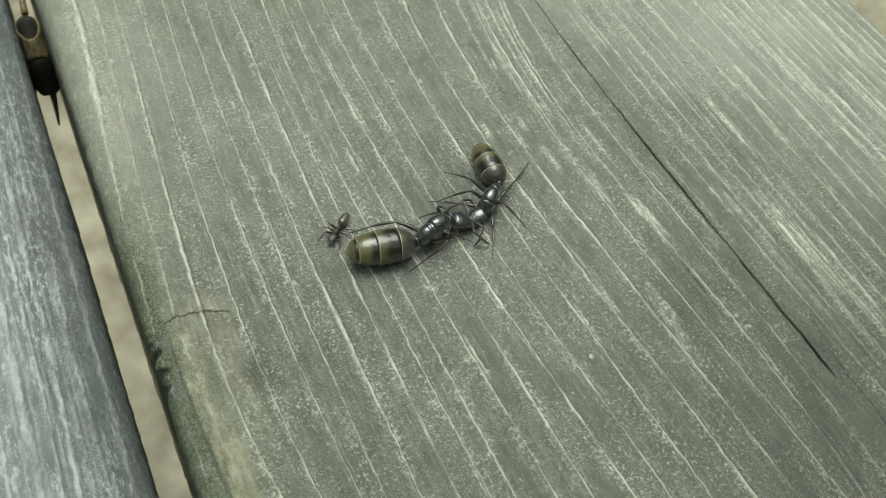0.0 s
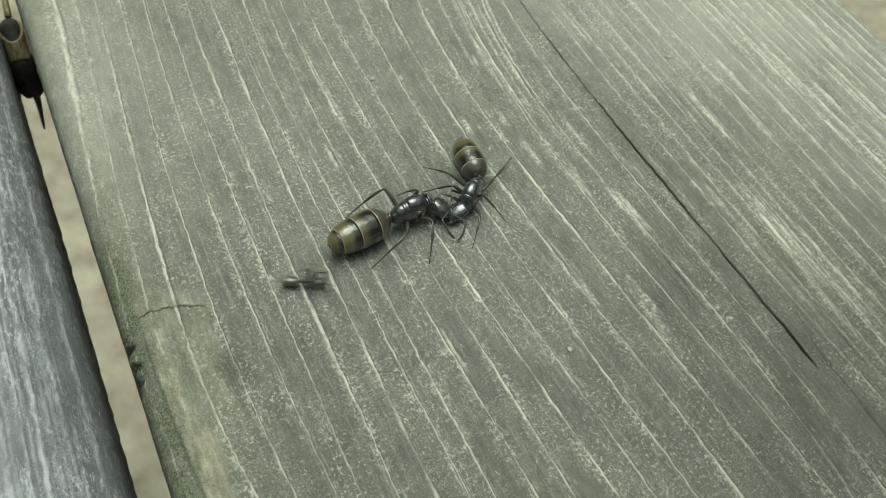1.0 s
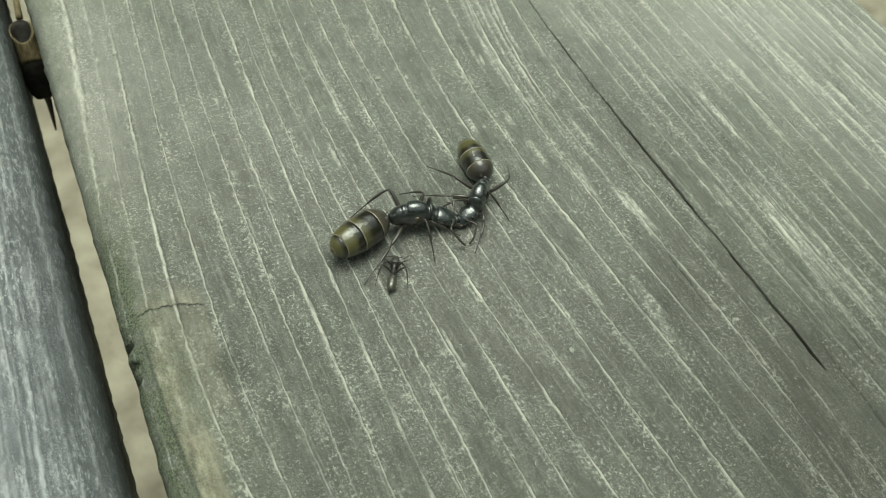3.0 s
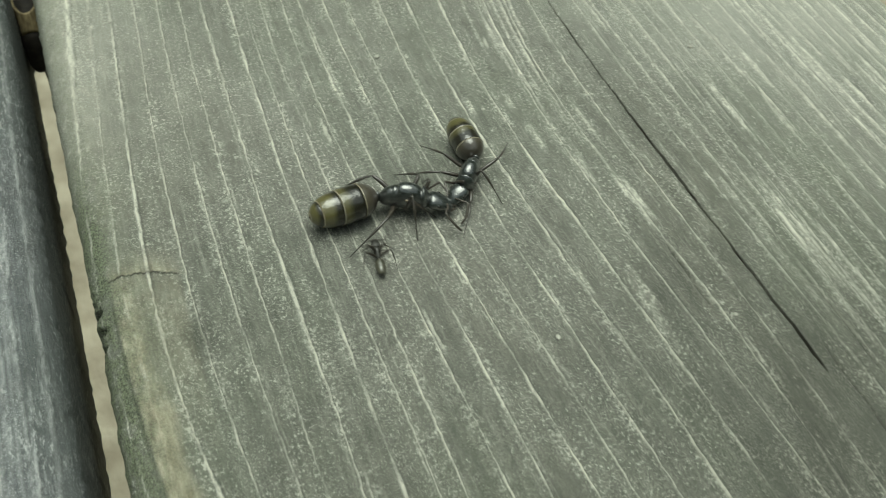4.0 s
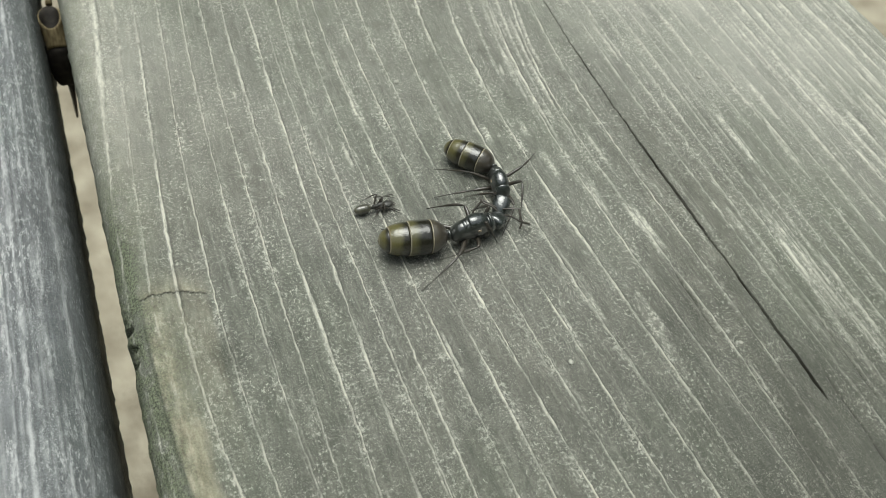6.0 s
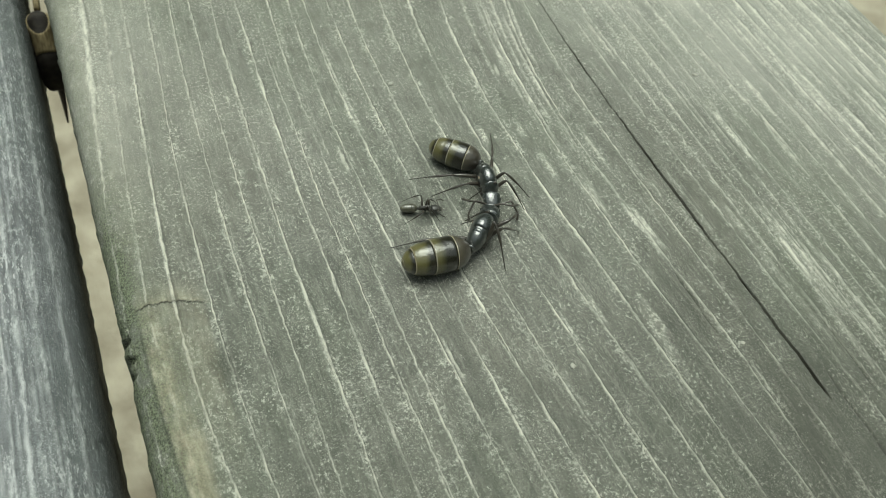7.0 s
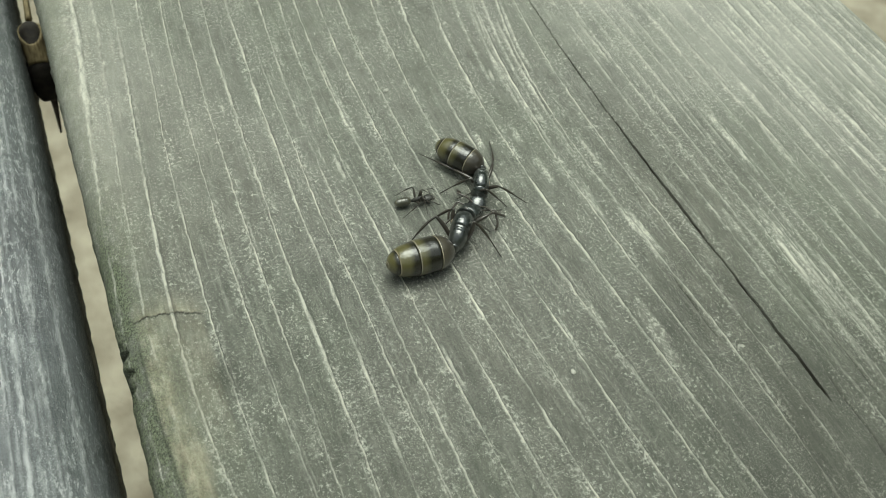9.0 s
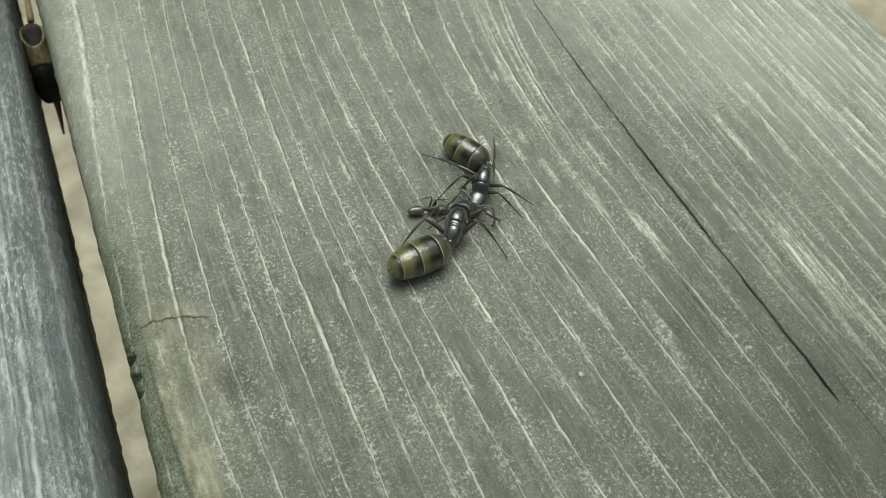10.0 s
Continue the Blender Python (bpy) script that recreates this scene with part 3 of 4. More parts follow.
# ---- a withered stem caught between the boards ----
def stem():
    root = new("plant_stem")
    root.matrix_basis = pose(-23.47 * MM, 39.5 * MM, -10.0 * MM)
    m, t, p = material("dry_straw")
    n = noise_at(t, 2.0, 4, (3, 0.4, 1))
    t.links.new(ramp(t, n, [(0.3, (0.12, 0.09, 0.045)), (0.7, (0.34, 0.275, 0.145))]), p.inputs["Base Color"])
    p.inputs["Roughness"].default_value = 0.7
    d, t, p = material("rotten_husk")
    n = noise_at(t, 1.6, 5)
    t.links.new(ramp(t, n, [(0.3, (0.012, 0.010, 0.008)), (0.75, (0.045, 0.037, 0.028))]), p.inputs["Base Color"])
    p.inputs["Roughness"].default_value = 0.75
    # a hollow tube, cut slantwise at its open end
    bm = bmesh.new()
    rings = []
    for rad, rev in ((0.95, False), (0.74, True)):
        col = []
        for j in range(9):
            u = j / 8
            ring = []
            for k in range(18):
                a = 2 * math.pi * k / 18
                yy = -0.3 + u * (1.5 + 3.3 * (0.5 - 0.5 * math.sin(a)) ** 0.8)
                r_ = rad * (0.82 + 0.18 * u + 0.03 * math.sin(3 * a + 5 * u))
                ring.append(bm.verts.new((r_ * math.cos(a) - 0.10 * u, yy, 0.25 + 0.55 * u + r_ * math.sin(a))))
            col.append(ring)
        rings.append(col)
        for a_, b_ in zip(col, col[1:]):
            for k in range(18):
                bm.faces.new((a_[k], a_[(k + 1) % 18], b_[(k + 1) % 18], b_[k])).material_index = int(rev)
    for k in range(18):
        bm.faces.new((rings[0][-1][k], rings[0][-1][(k + 1) % 18], rings[1][-1][(k + 1) % 18], rings[1][-1][k]))
        bm.faces.new((rings[0][0][k], rings[0][0][(k + 1) % 18], rings[1][0][(k + 1) % 18], rings[1][0][k]))
    part("stalk", bm, m, root, "hollow straw-coloured stalk with an open end", pose(0, 0, 0, 30) @ Matrix.Diagonal((1.28, 1.0, 1.2, 1))).data.materials.append(d)
    down = Vector((0.02, -0.16, -0.99))
    bm = hull(bmesh.new(), [(x, z, a, b) for x, z, a, b in spline([(-0.9, 0.0, 0.7, 0.6), (-0.3, 0.0, 1.2, 1.1), (0.8, 0.05, 1.26, 1.2), (2.4, 0.0, 1.26, 1.15), (3.3, -0.1, 1.16, 1.0), (3.75, -0.12, 0.95, 0.8), (3.9, -0.12, 0.5, 0.45)], 4)], 18)
    for v in bm.verts:
        v.co *= 1 + 0.07 * noise.noise(v.co * 1.3)
    part("husk", bm, d, root, "dark rotten husk", metres(frame_along(Vector((0.05, 0, 0)), down, Vector((0, -1, 0)))))
    # a dark blade that hangs from the husk, and a dry fibre that stands up behind the open end
    part("strand", tube(bmesh.new(), spline([(0.35, -0.5, -3.2), (0.30, 0.0, -5.6), (0.05, 1.0, -9.8)], 4), [0.46 - 0.045 * i for i in range(9)], 8), d, root, "dark withered blade")
    part("strand", tube(bmesh.new(), spline([(0.0, 4.2, 2.2), (0.15, 7.5, 3.2), (-0.05, 11.0, 4.2)], 4), [0.34 - 0.02 * i for i in range(9)], 8), m, root)
    return tagged(root, "withered hollow straw stem with a dark husk, stuck between boards", "plant stem")


def crumbs():
    """Tiny loose bits that lie on the board."""
    m, t, p = material("pale_crumb")
    n = noise_at(t, 3.0, 3)
    t.links.new(ramp(t, n, [(0.3, (0.36, 0.35, 0.30)), (0.7, (0.58, 0.57, 0.50))]), p.inputs["Base Color"])
    p.inputs["Roughness"].default_value = 0.6
    r = random.Random(5)
    spots = [(5.3, -14.2, 0.24), (17.3, -16.1, 0.2), (10.7, -11.7, 0.12), (2.7, -16.2, 0.13), (46.0, 8.0, 0.2), (8.9, 7.2, 0.2), (8.2, 8.2, 0.16), (3.0, 15.5, 0.3), (-16.5, 25.5, 0.34), (29.0, 9.7, 0.3), (10.3, -13.4, 0.1)]
    for x, y, size in spots:
        bm = bmesh.new()
        bmesh.ops.create_icosphere(bm, subdivisions=2, radius=1.0)
        for v in bm.verts:
            v.co *= 1 + 0.35 * noise.noise(v.co * 1.7 + Vector((x, y, 0)))
        bmesh.ops.scale(bm, vec=(0.9 * size, size * r.uniform(0.5, 0.75), size * 0.35), verts=bm.verts)
        ob = part("crumb", bm, m, None, "", pose(x * MM, y * MM, 0.2 * size * MM, 0, 0, r.uniform(0, 360)))
        tagged(ob, "tiny pale loose crumb lying on the board", "crumb", "crumbs on the board")


# ---- ants ----
LEGS = (("front", 0.95, 0.42, 0.0), ("mid", 0.1, 0.5, 0.0), ("hind", -0.75, 0.46, 0.0))


def ant(name, k, thorax=1.0, gaster=(5.0, 1.25), head=1.0, limbs=1.0, height=1.5, shell=BLACK, plate=SCUTUM, tergite=TERGITE, queen=True, stout=1.0):
    """An ant that looks along x; k: its size, in queens of about ten millimetres. Returns the thing and its moving parts."""
    root = new(name)
    h = height
    s = k * thorax
    body = spline([(-1.68, -0.22, 0.12, 0.14), (-1.55, -0.15, 0.42, 0.42), (-1.15, -0.02, 0.58, 0.66), (-0.6, 0.05, 0.66, 0.76), (0.0, 0.12, 0.74, 0.92),
                   (0.6, 0.10, 0.71, 0.80), (0.95, 0.02, 0.58, 0.60), (1.15, 0.0, 0.60, 0.66), (1.45, -0.12, 0.45, 0.46), (1.65, -0.2, 0.22, 0.24)], 4)
    if not queen:
        body = spline([(-1.68, -0.25, 0.12, 0.14), (-1.5, -0.15, 0.38, 0.40), (-1.0, 0.0, 0.52, 0.60), (-0.45, -0.08, 0.46, 0.52), (0.1, 0.08, 0.55, 0.6),
                       (0.7, 0.12, 0.66, 0.64), (1.2, 0.0, 0.54, 0.52), (1.5, -0.12, 0.32, 0.34), (1.68, -0.2, 0.2, 0.2)], 4)
    bm = hull(bmesh.new(), [(x * s, h + z * s, a * s, b * s) for x, z, a, b in body], 24)
    chest = part("thorax", bm, shell, root)
    if queen:
        dome = spline([(-0.50, 0.60, 0.34, 0.26), (-0.42, 0.58, 0.50, 0.42), (0.0, 0.50, 0.61, 0.575), (0.45, 0.44, 0.60, 0.575), (0.80, 0.36, 0.52, 0.50), (0.96, 0.34, 0.34, 0.36)], 4)
        part("scutum", hull(bmesh.new(), [(x * s, h + z * s, a * s, b * s) for x, z, a, b in dome], 24), plate, chest, "polished black back plate")
        dome = spline([(-1.02, 0.42, 0.16, 0.14), (-0.9, 0.42, 0.40, 0.30), (-0.72, 0.46, 0.46, 0.36), (-0.57, 0.50, 0.36, 0.3)], 4)
        part("scutellum", hull(bmesh.new(), [(x * s, h + z * s, a * s, b * s) for x, z, a, b in dome], 20), plate, chest)
        collar = spline([(1.03, 0.04, 0.60, 0.70), (1.08, 0.03, 0.69, 0.79), (1.2, 0.0, 0.70, 0.78), (1.36, -0.08, 0.60, 0.64), (1.46, -0.13, 0.50, 0.5)], 4)
        part("pronotum", hull(bmesh.new(), [(x * s, h + z * s, a * s, b * s) for x, z, a, b in collar], 24), plate, chest)
        for y in (-1, 1):
            bm = ball(bmesh.new(), (0.12 * s, 0.70 * y * s, h + 0.32 * s), (0.17 * s, 0.06 * s, 0.12 * s))
            part("wing_scar", bm, WING_SCAR, chest, "brown scar of a shed wing")
    # petiole: a short stalk with an upright scale
    bm = tube(bmesh.new(), [(-1.5 * s, 0, h - 0.3 * s), (-1.75 * s, 0, h - 0.36 * s), (-2.05 * s, 0, h - 0.34 * s)], [0.16 * s, 0.15 * s, 0.17 * s], 10)
    bm = hull(bm, [(-1.90 * s, h - 0.12 * s, 0.20 * s, 0.30 * s), (-1.82 * s, h - 0.1 * s, 0.34 * s, 0.42 * s), (-1.74 * s, h - 0.1 * s, 0.33 * s, 0.40 * s), (-1.66 * s, h - 0.16 * s, 0.2 * s, 0.28 * s)], 14)
    part("petiole", bm, shell, root)
    # gaster: a membrane with overlapping plates
    ln, rd = gaster[0] * k, gaster[1] * k

    def girth(u):
        u = min(max(u, 0.0), 1.0)
        return max(0.05, (1 - (1 - min(u / 0.36, 1)) ** 2.3) ** 0.5) * max(0.02, 1 - max(0, (u - 0.40) / 0.60) ** 2.9) ** 0.5
    pivot = pose(-1.86 * s * MM, 0, (h - 0.3 * s) * MM)
    bm = hull(bmesh.new(), [(-u * ln, 0.22 * rd - 0.10 * rd * u, 0.95 * rd * girth(u), 0.90 * rd * girth(u)) for u in np.concatenate([np.linspace(0.0, 0.9, 26), np.linspace(0.92, 1.0, 8)])], 24)
    belly = part("gaster", bm, MEMBRANE if queen else shell, root, "", pivot)
    cuts = (0.01, 0.27, 0.59, 0.865, 0.995) if queen else (0.01, 0.35, 0.62, 0.83, 0.995)
    for i in range(4):
        a, b = cuts[i], cuts[i + 1]
        n = 14
        us = [a + (b - a) * j / n for j in range(n + 1)]
        lip = [(0.972 if j == 0 else 0.985 + 0.03 * j / n) for j in range(n + 1)]
        st = [(-u * ln, 0.22 * rd - 0.10 * rd * u, rd * girth(u) * lp, 0.96 * rd * girth(u) * lp) for u, lp in zip(us, lip)]
        st.append((-(us[-1] - 0.004) * ln, st[-1][1], st[-1][2] * 0.965, st[-1][3] * 0.965))
        part("tergite", hull(bmesh.new(), st, 28, along=[j / n for j in range(n + 1)] + [1.0]), (TERGITE_FIRST, tergite, TERGITE_LAST, TERGITE_LAST)[i] if queen else tergite, belly)
    bm = tube(bmesh.new(), [(-0.98 * ln, 0, 0.12 * rd), (-1.005 * ln, 0, 0.10 * rd)], [0.14 * rd, 0.06 * rd], 8)
    part("gaster_tip", bm, HORN, belly)
    # head
    q = k * head
    skull = part("head", hull(bmesh.new(), [(x * q, z * q, a * q, b * q) for x, z, a, b in spline(
        [(-0.02, 0, 0.18, 0.16), (0.03, 0.0, 0.52, 0.34), (0.22, 0.03, 0.66, 0.43), (0.75, 0.03, 0.64, 0.42), (1.2, -0.02, 0.55, 0.33), (1.5, -0.07, 0.43, 0.21), (1.58, -0.1, 0.2, 0.1)], 4)], 22),
        plate if queen else shell, root, "", pose(1.48 * s * MM, 0, (h - 0.17 * s) * MM))
    for y in (-1, 1):
        part("eye", ball(bmesh.new(), (0.62 * q, 0.60 * y * q, 0.14 * q), (0.15 * q, 0.07 * q, 0.13 * q), seg=12), EYE, skull)
        bm = tube(bmesh.new(), [(1.25 * q, 0.30 * y * q, -0.1 * q), (1.55 * q, 0.34 * y * q, -0.12 * q), (1.75 * q, 0.18 * y * q, -0.14 * q), (1.82 * q, 0.02 * y * q, -0.15 * q)],
                  [0.14 * q, 0.12 * q, 0.08 * q, 0.03 * q], 8)
        part("mandible", bm, HORN, skull)
        a = [(1.15 * q, 0.22 * y * q, 0.25 * q), (1.1 * q, 0.75 * y * q, 0.45 * q), (0.95 * q, 1.3 * y * q, 0.5 * q)]
        b = [(1.05 * q, 1.45 * y * q, 0.45 * q), (1.4 * q, 1.65 * y * q, 0.28 * q), (1.80 * q, 1.85 * y * q, 0.10 * q), (2.2 * q, 1.80 * y * q, -0.2 * q)]
        feeler = spline(a + b, 4)
        bm = tube(bmesh.new(), feeler, [(0.062 + (0.014 if i > 9 else 0.0) - (0.016 if i < 2 else 0)) * q * (1 + 0.10 * (i % 2)) for i in range(len(feeler))], 8)
        part("antenna", bm, HORN if queen else LEG, skull)
    # legs: thigh, and shin with foot
    legs = {}
    for side, y in (("left", 1), ("right", -1)):
        for place, hx, hy, _ in LEGS:
            f = {"front": 1.5, "mid": 1.65, "hind": 2.05}[place] * k * limbs
            lo = {"front": 2.8, "mid": 3.1, "hind": 3.6}[place] * k * limbs
            hip = Vector((hx * s, hy * y * s, h - 0.5 * s))
            r = 0.5 * (k + k * limbs) * stout
            bm = ball(bmesh.new(), tuple(hip * 0.9 + Vector((0, 0, 0.1 * h))), (0.26 * s, 0.3 * s, 0.34 * s), seg=12)
            part("coxa", bm, LEG, root)
            pts = spline([(0, 0, 0), (0.3 * f, 0, 0.05 * f), (0.7 * f, 0, 0.05 * f), (f, 0, 0)], 4)
            rad = [0.88 * r * (0.07 + 0.10 * math.sin(math.pi * min(1, 0.12 + 0.86 * i / (len(pts) - 1))) ** 0.8) for i in range(len(pts))]
            thigh = part("leg", tube(bmesh.new(), pts, rad, 10), LEG, root)
            pts = spline([(0, 0, 0), (0.16 * lo, 0, 0.03 * lo), (0.34 * lo, 0, 0.035 * lo), (0.52 * lo, 0, 0.03 * lo), (0.66 * lo, 0, 0.02 * lo), (0.8 * lo, 0, 0.012 * lo), (0.92 * lo, 0, 0.0), (lo, 0, 0.0)], 3)
            rad = []
            for i in range(len(pts)):
                u = i / (len(pts) - 1)
                wide = 0.06 + 0.075 * math.sin(math.pi * min(1, u / 0.46)) if u < 0.46 else 0.055 - 0.022 * (u - 0.46)
                rad.append(0.72 * r * wide * (1 + (0.16 * (i % 2) if u > 0.5 else 0)))
            shin = part("shin", tube(bmesh.new(), pts, rad, 8), LEG, thigh)
            legs[side + "_" + place] = (thigh, shin, hip, f, lo)
    return {"root": root, "gaster": belly, "head": skull, "legs": legs, "s": s, "h": h, "k": k}


# ---- motion ----
def glide(rows, t, soft=True):
    """The values of rows (t, ...) at t: smooth between rows, with even slopes."""
    ts = [r[0] for r in rows]
    if t <= ts[0]:
        return np.array(rows[0][1:], float)
    if t >= ts[-1]:
        return np.array(rows[-1][1:], float)
    i = max(j for j in range(len(ts)) if ts[j] <= t)
    a, b = np.array(rows[i][1:], float), np.array(rows[i + 1][1:], float)
    u = (t - ts[i]) / (ts[i + 1] - ts[i])
    if not soft:
        w = min(1.0, max(0.0, (u - 0.3) / 0.4))
        return a + (b - a) * (w * w * (3 - 2 * w))
    d = ts[i + 1] - ts[i]
    ma = (b - np.array(rows[i - 1][1:], float)) / (ts[i + 1] - ts[i - 1]) * d if i > 0 else b - a
    mb = (np.array(rows[i + 2][1:], float) - a) / (ts[i + 2] - ts[i]) * d if i + 2 < len(ts) else b - a
    # no overshoot
    ma, mb = np.where((b - a) * ma <= 0, 0, np.sign(ma) * np.minimum(np.abs(ma), 2.5 * np.abs(b - a))), np.where((b - a) * mb <= 0, 0, np.sign(mb) * np.minimum(np.abs(mb), 2.5 * np.abs(b - a)))
    return (2 * u ** 3 - 3 * u * u + 1) * a + (u ** 3 - 2 * u * u + u) * ma + (3 * u * u - 2 * u ** 3) * b + (u ** 3 - u * u) * mb


def frame_along(origin, ahead, up):
    x = ahead.normalized()
    z = (up - x * up.dot(x)).normalized()
    y = z.cross(x)
    return Matrix(((x.x, y.x, z.x, origin.x), (x.y, y.y, z.y, origin.y), (x.z, y.z, z.z, origin.z), (0, 0, 0, 1)))


def step(base, leg, foot):
    """The poses of thigh (on the body) and shin (on the thigh) that bring a leg's tip to foot, in the world's millimetres."""
    _, _, hip, f, lo = leg
    to = base.inverted() @ Vector(foot) - hip
    d = min(max(to.length, abs(lo - f) * 1.05 + 0.05), (f + lo) * 0.995)
    ahead = to.normalized()
    # the knee is raised and pushed outwards
    lean = Vector((0.2, 0.5 if hip.y > 0 else -0.5, 0.6)) if hip.x < -0.5 * abs(hip.y) else Vector((0.3, 0.6 if hip.y > 0 else -0.6, 0.5))
    up = (lean - ahead * lean.dot(ahead)).normalized()
    c = (f * f + d * d - lo * lo) / (2 * f * d)
    knee = hip + ahead * (f * c) + up * (f * math.sqrt(max(0.0, 1 - c * c)))
    end = hip + ahead * d
    a = frame_along(hip, knee - hip, up)
    b = frame_along(knee, end - knee, up)
    return a, a.inverted() @ b


def metres(m):
    m = m.copy()
    m.translation *= MM
    return m


TIMES = [i / 10 for i in range(101)]

# seconds, place of the thorax in millimetres, heading; turn of the gaster and of the head against it
QUEEN_ROWS = [
    (0.0, -0.58, -1.24, 16, -23, -25),
    (0.5, -0.32, -0.43, 15, -4, -59),
    (1.0, -0.17, -0.02, 5, 7, -43),
    (1.5, -0.22, 0.17, -11, 16, -32),
    (2.0, -0.53, -0.30, -18, 31, -12),
    (2.2, -0.12, -0.81, -14, 27, -15),
    (3.3, -0.61, -0.44, -14, 37, -11),
    (3.5, -0.65, -0.55, -11, 31, -16),
    (4.0, -0.38, -1.04, -21, 30, 2),
    (4.5, 0.29, -1.47, -20, 24, -4),
    (5.0, 0.91, -1.63, -14, 11, 15),
    (5.5, 1.82, -1.61, -2, -4, 16),
    (5.7, 2.34, -2.23, -7, -0, 34),
    (6.8, 3.64, -2.73, 40, -47, 31),
    (7.0, 3.45, -2.58, 44, -45, 21),
    (7.5, 3.41, -1.25, 49, -36, 10),
    (8.0, 3.18, -1.37, 48, -40, 4),
    (8.5, 2.58, -1.64, 40, -32, -22),
    (9.0, 2.55, -1.43, 52, -51, -18),
    (9.5, 3.12, -1.78, 57, -60, 9),
    (10.0, 1.99, -0.62, 54, -43, -37),
]
RIVAL_ROWS = [
    (0.0, 4.57, 0.21, -139, 47, -30),
    (0.5, 4.55, -0.01, -138, 45, -29),
    (1.0, 4.69, 0.13, -137, 44, -28),
    (1.5, 4.91, -0.07, -130, 39, -35),
    (2.0, 4.76, -0.22, -127, 33, -42),
    (2.2, 5.05, -0.79, -127, 33, -43),
    (3.3, 4.82, -0.00, -132, 41, -26),
    (3.5, 4.85, 0.04, -130, 39, -28),
    (4.0, 4.77, 0.01, -128, 40, -26),
    (4.5, 5.63, 0.33, -125, 57, -18),
    (5.0, 5.88, 0.94, -108, 51, -40),
    (5.5, 6.16, 1.48, -104, 52, -27),
    (5.7, 6.44, 1.30, -99, 50, -30),
    (6.8, 6.01, 2.02, -98, 56, -9),
    (7.0, 5.88, 2.23, -97, 54, -9),
    (7.5, 5.99, 2.64, -106, 61, -21),
    (8.0, 5.77, 2.43, -112, 56, -15),
    (8.5, 5.87, 2.39, -108, 52, -14),
    (9.0, 5.72, 2.41, -118, 62, -7),
    (9.5, 5.74, 2.47, -116, 58, -2),
    (10.0, 5.74, 3.00, -126, 66, -6),
]
# seconds, place of the middle in millimetres, heading
WORKER_ROWS = [
    (0.0, -6.99, 1.77, -136),
    (0.2, -7.50, 1.65, -132),
    (0.4, -8.95, 1.52, -143),
    (0.5, -9.65, 1.08, -140),
    (0.6, -10.57, 0.10, -139),
    (0.7, -11.12, -0.19, -125),
    (0.8, -11.27, -0.25, -103),
    (0.9, -10.83, -1.48, -75),
    (1.0, -9.29, -2.91, -21),
    (1.1, -6.94, -3.74, -10),
    (1.2, -6.20, -4.06, 2),
    (1.3, -5.71, -4.12, 16),
    (1.4, -5.05, -4.25, 15),
    (1.5, -4.98, -4.11, 25),
    (2.0, -4.76, -3.89, 39),
    (2.2, -4.34, -4.26, 46),
    (3.3, -3.15, -4.19, 66),
    (3.5, -3.31, -4.25, 66),
    (3.7, -4.07, -3.30, 72),
    (3.9, -3.63, -4.15, 76),
    (4.1, -3.54, -5.32, 89),
    (4.2, -3.51, -5.52, 93),
    (4.3, -4.22, -5.03, 99),
    (4.4, -4.94, -4.88, 105),
    (4.5, -6.08, -4.10, 118),
    (4.6, -7.31, -3.36, 109),
    (4.7, -7.86, -2.53, 104),
    (4.8, -8.22, -1.89, 99),
    (4.9, -8.18, -0.95, 88),
    (5.0, -7.97, -0.02, 68),
    (5.1, -7.39, 0.57, 66),
    (5.2, -6.71, 1.90, 60),
    (5.3, -6.08, 2.66, 47),
    (5.4, -5.79, 3.08, 36),
    (5.5, -4.59, 3.13, 16),
    (5.6, -4.33, 2.94, 17),
    (5.7, -4.28, 2.70, 13),
    (6.8, 0.39, 0.54, -27),
    (7.0, 0.53, 1.29, -16),
    (7.5, 0.75, 1.54, -5),
    (8.0, -0.67, 3.85, -21),
    (8.5, 0.66, 2.59, -20),
    (9.0, 0.82, 2.84, -4),
    (9.5, 0.75, 2.42, -2),
    (10.0, 1.09, 1.97, -11),
]
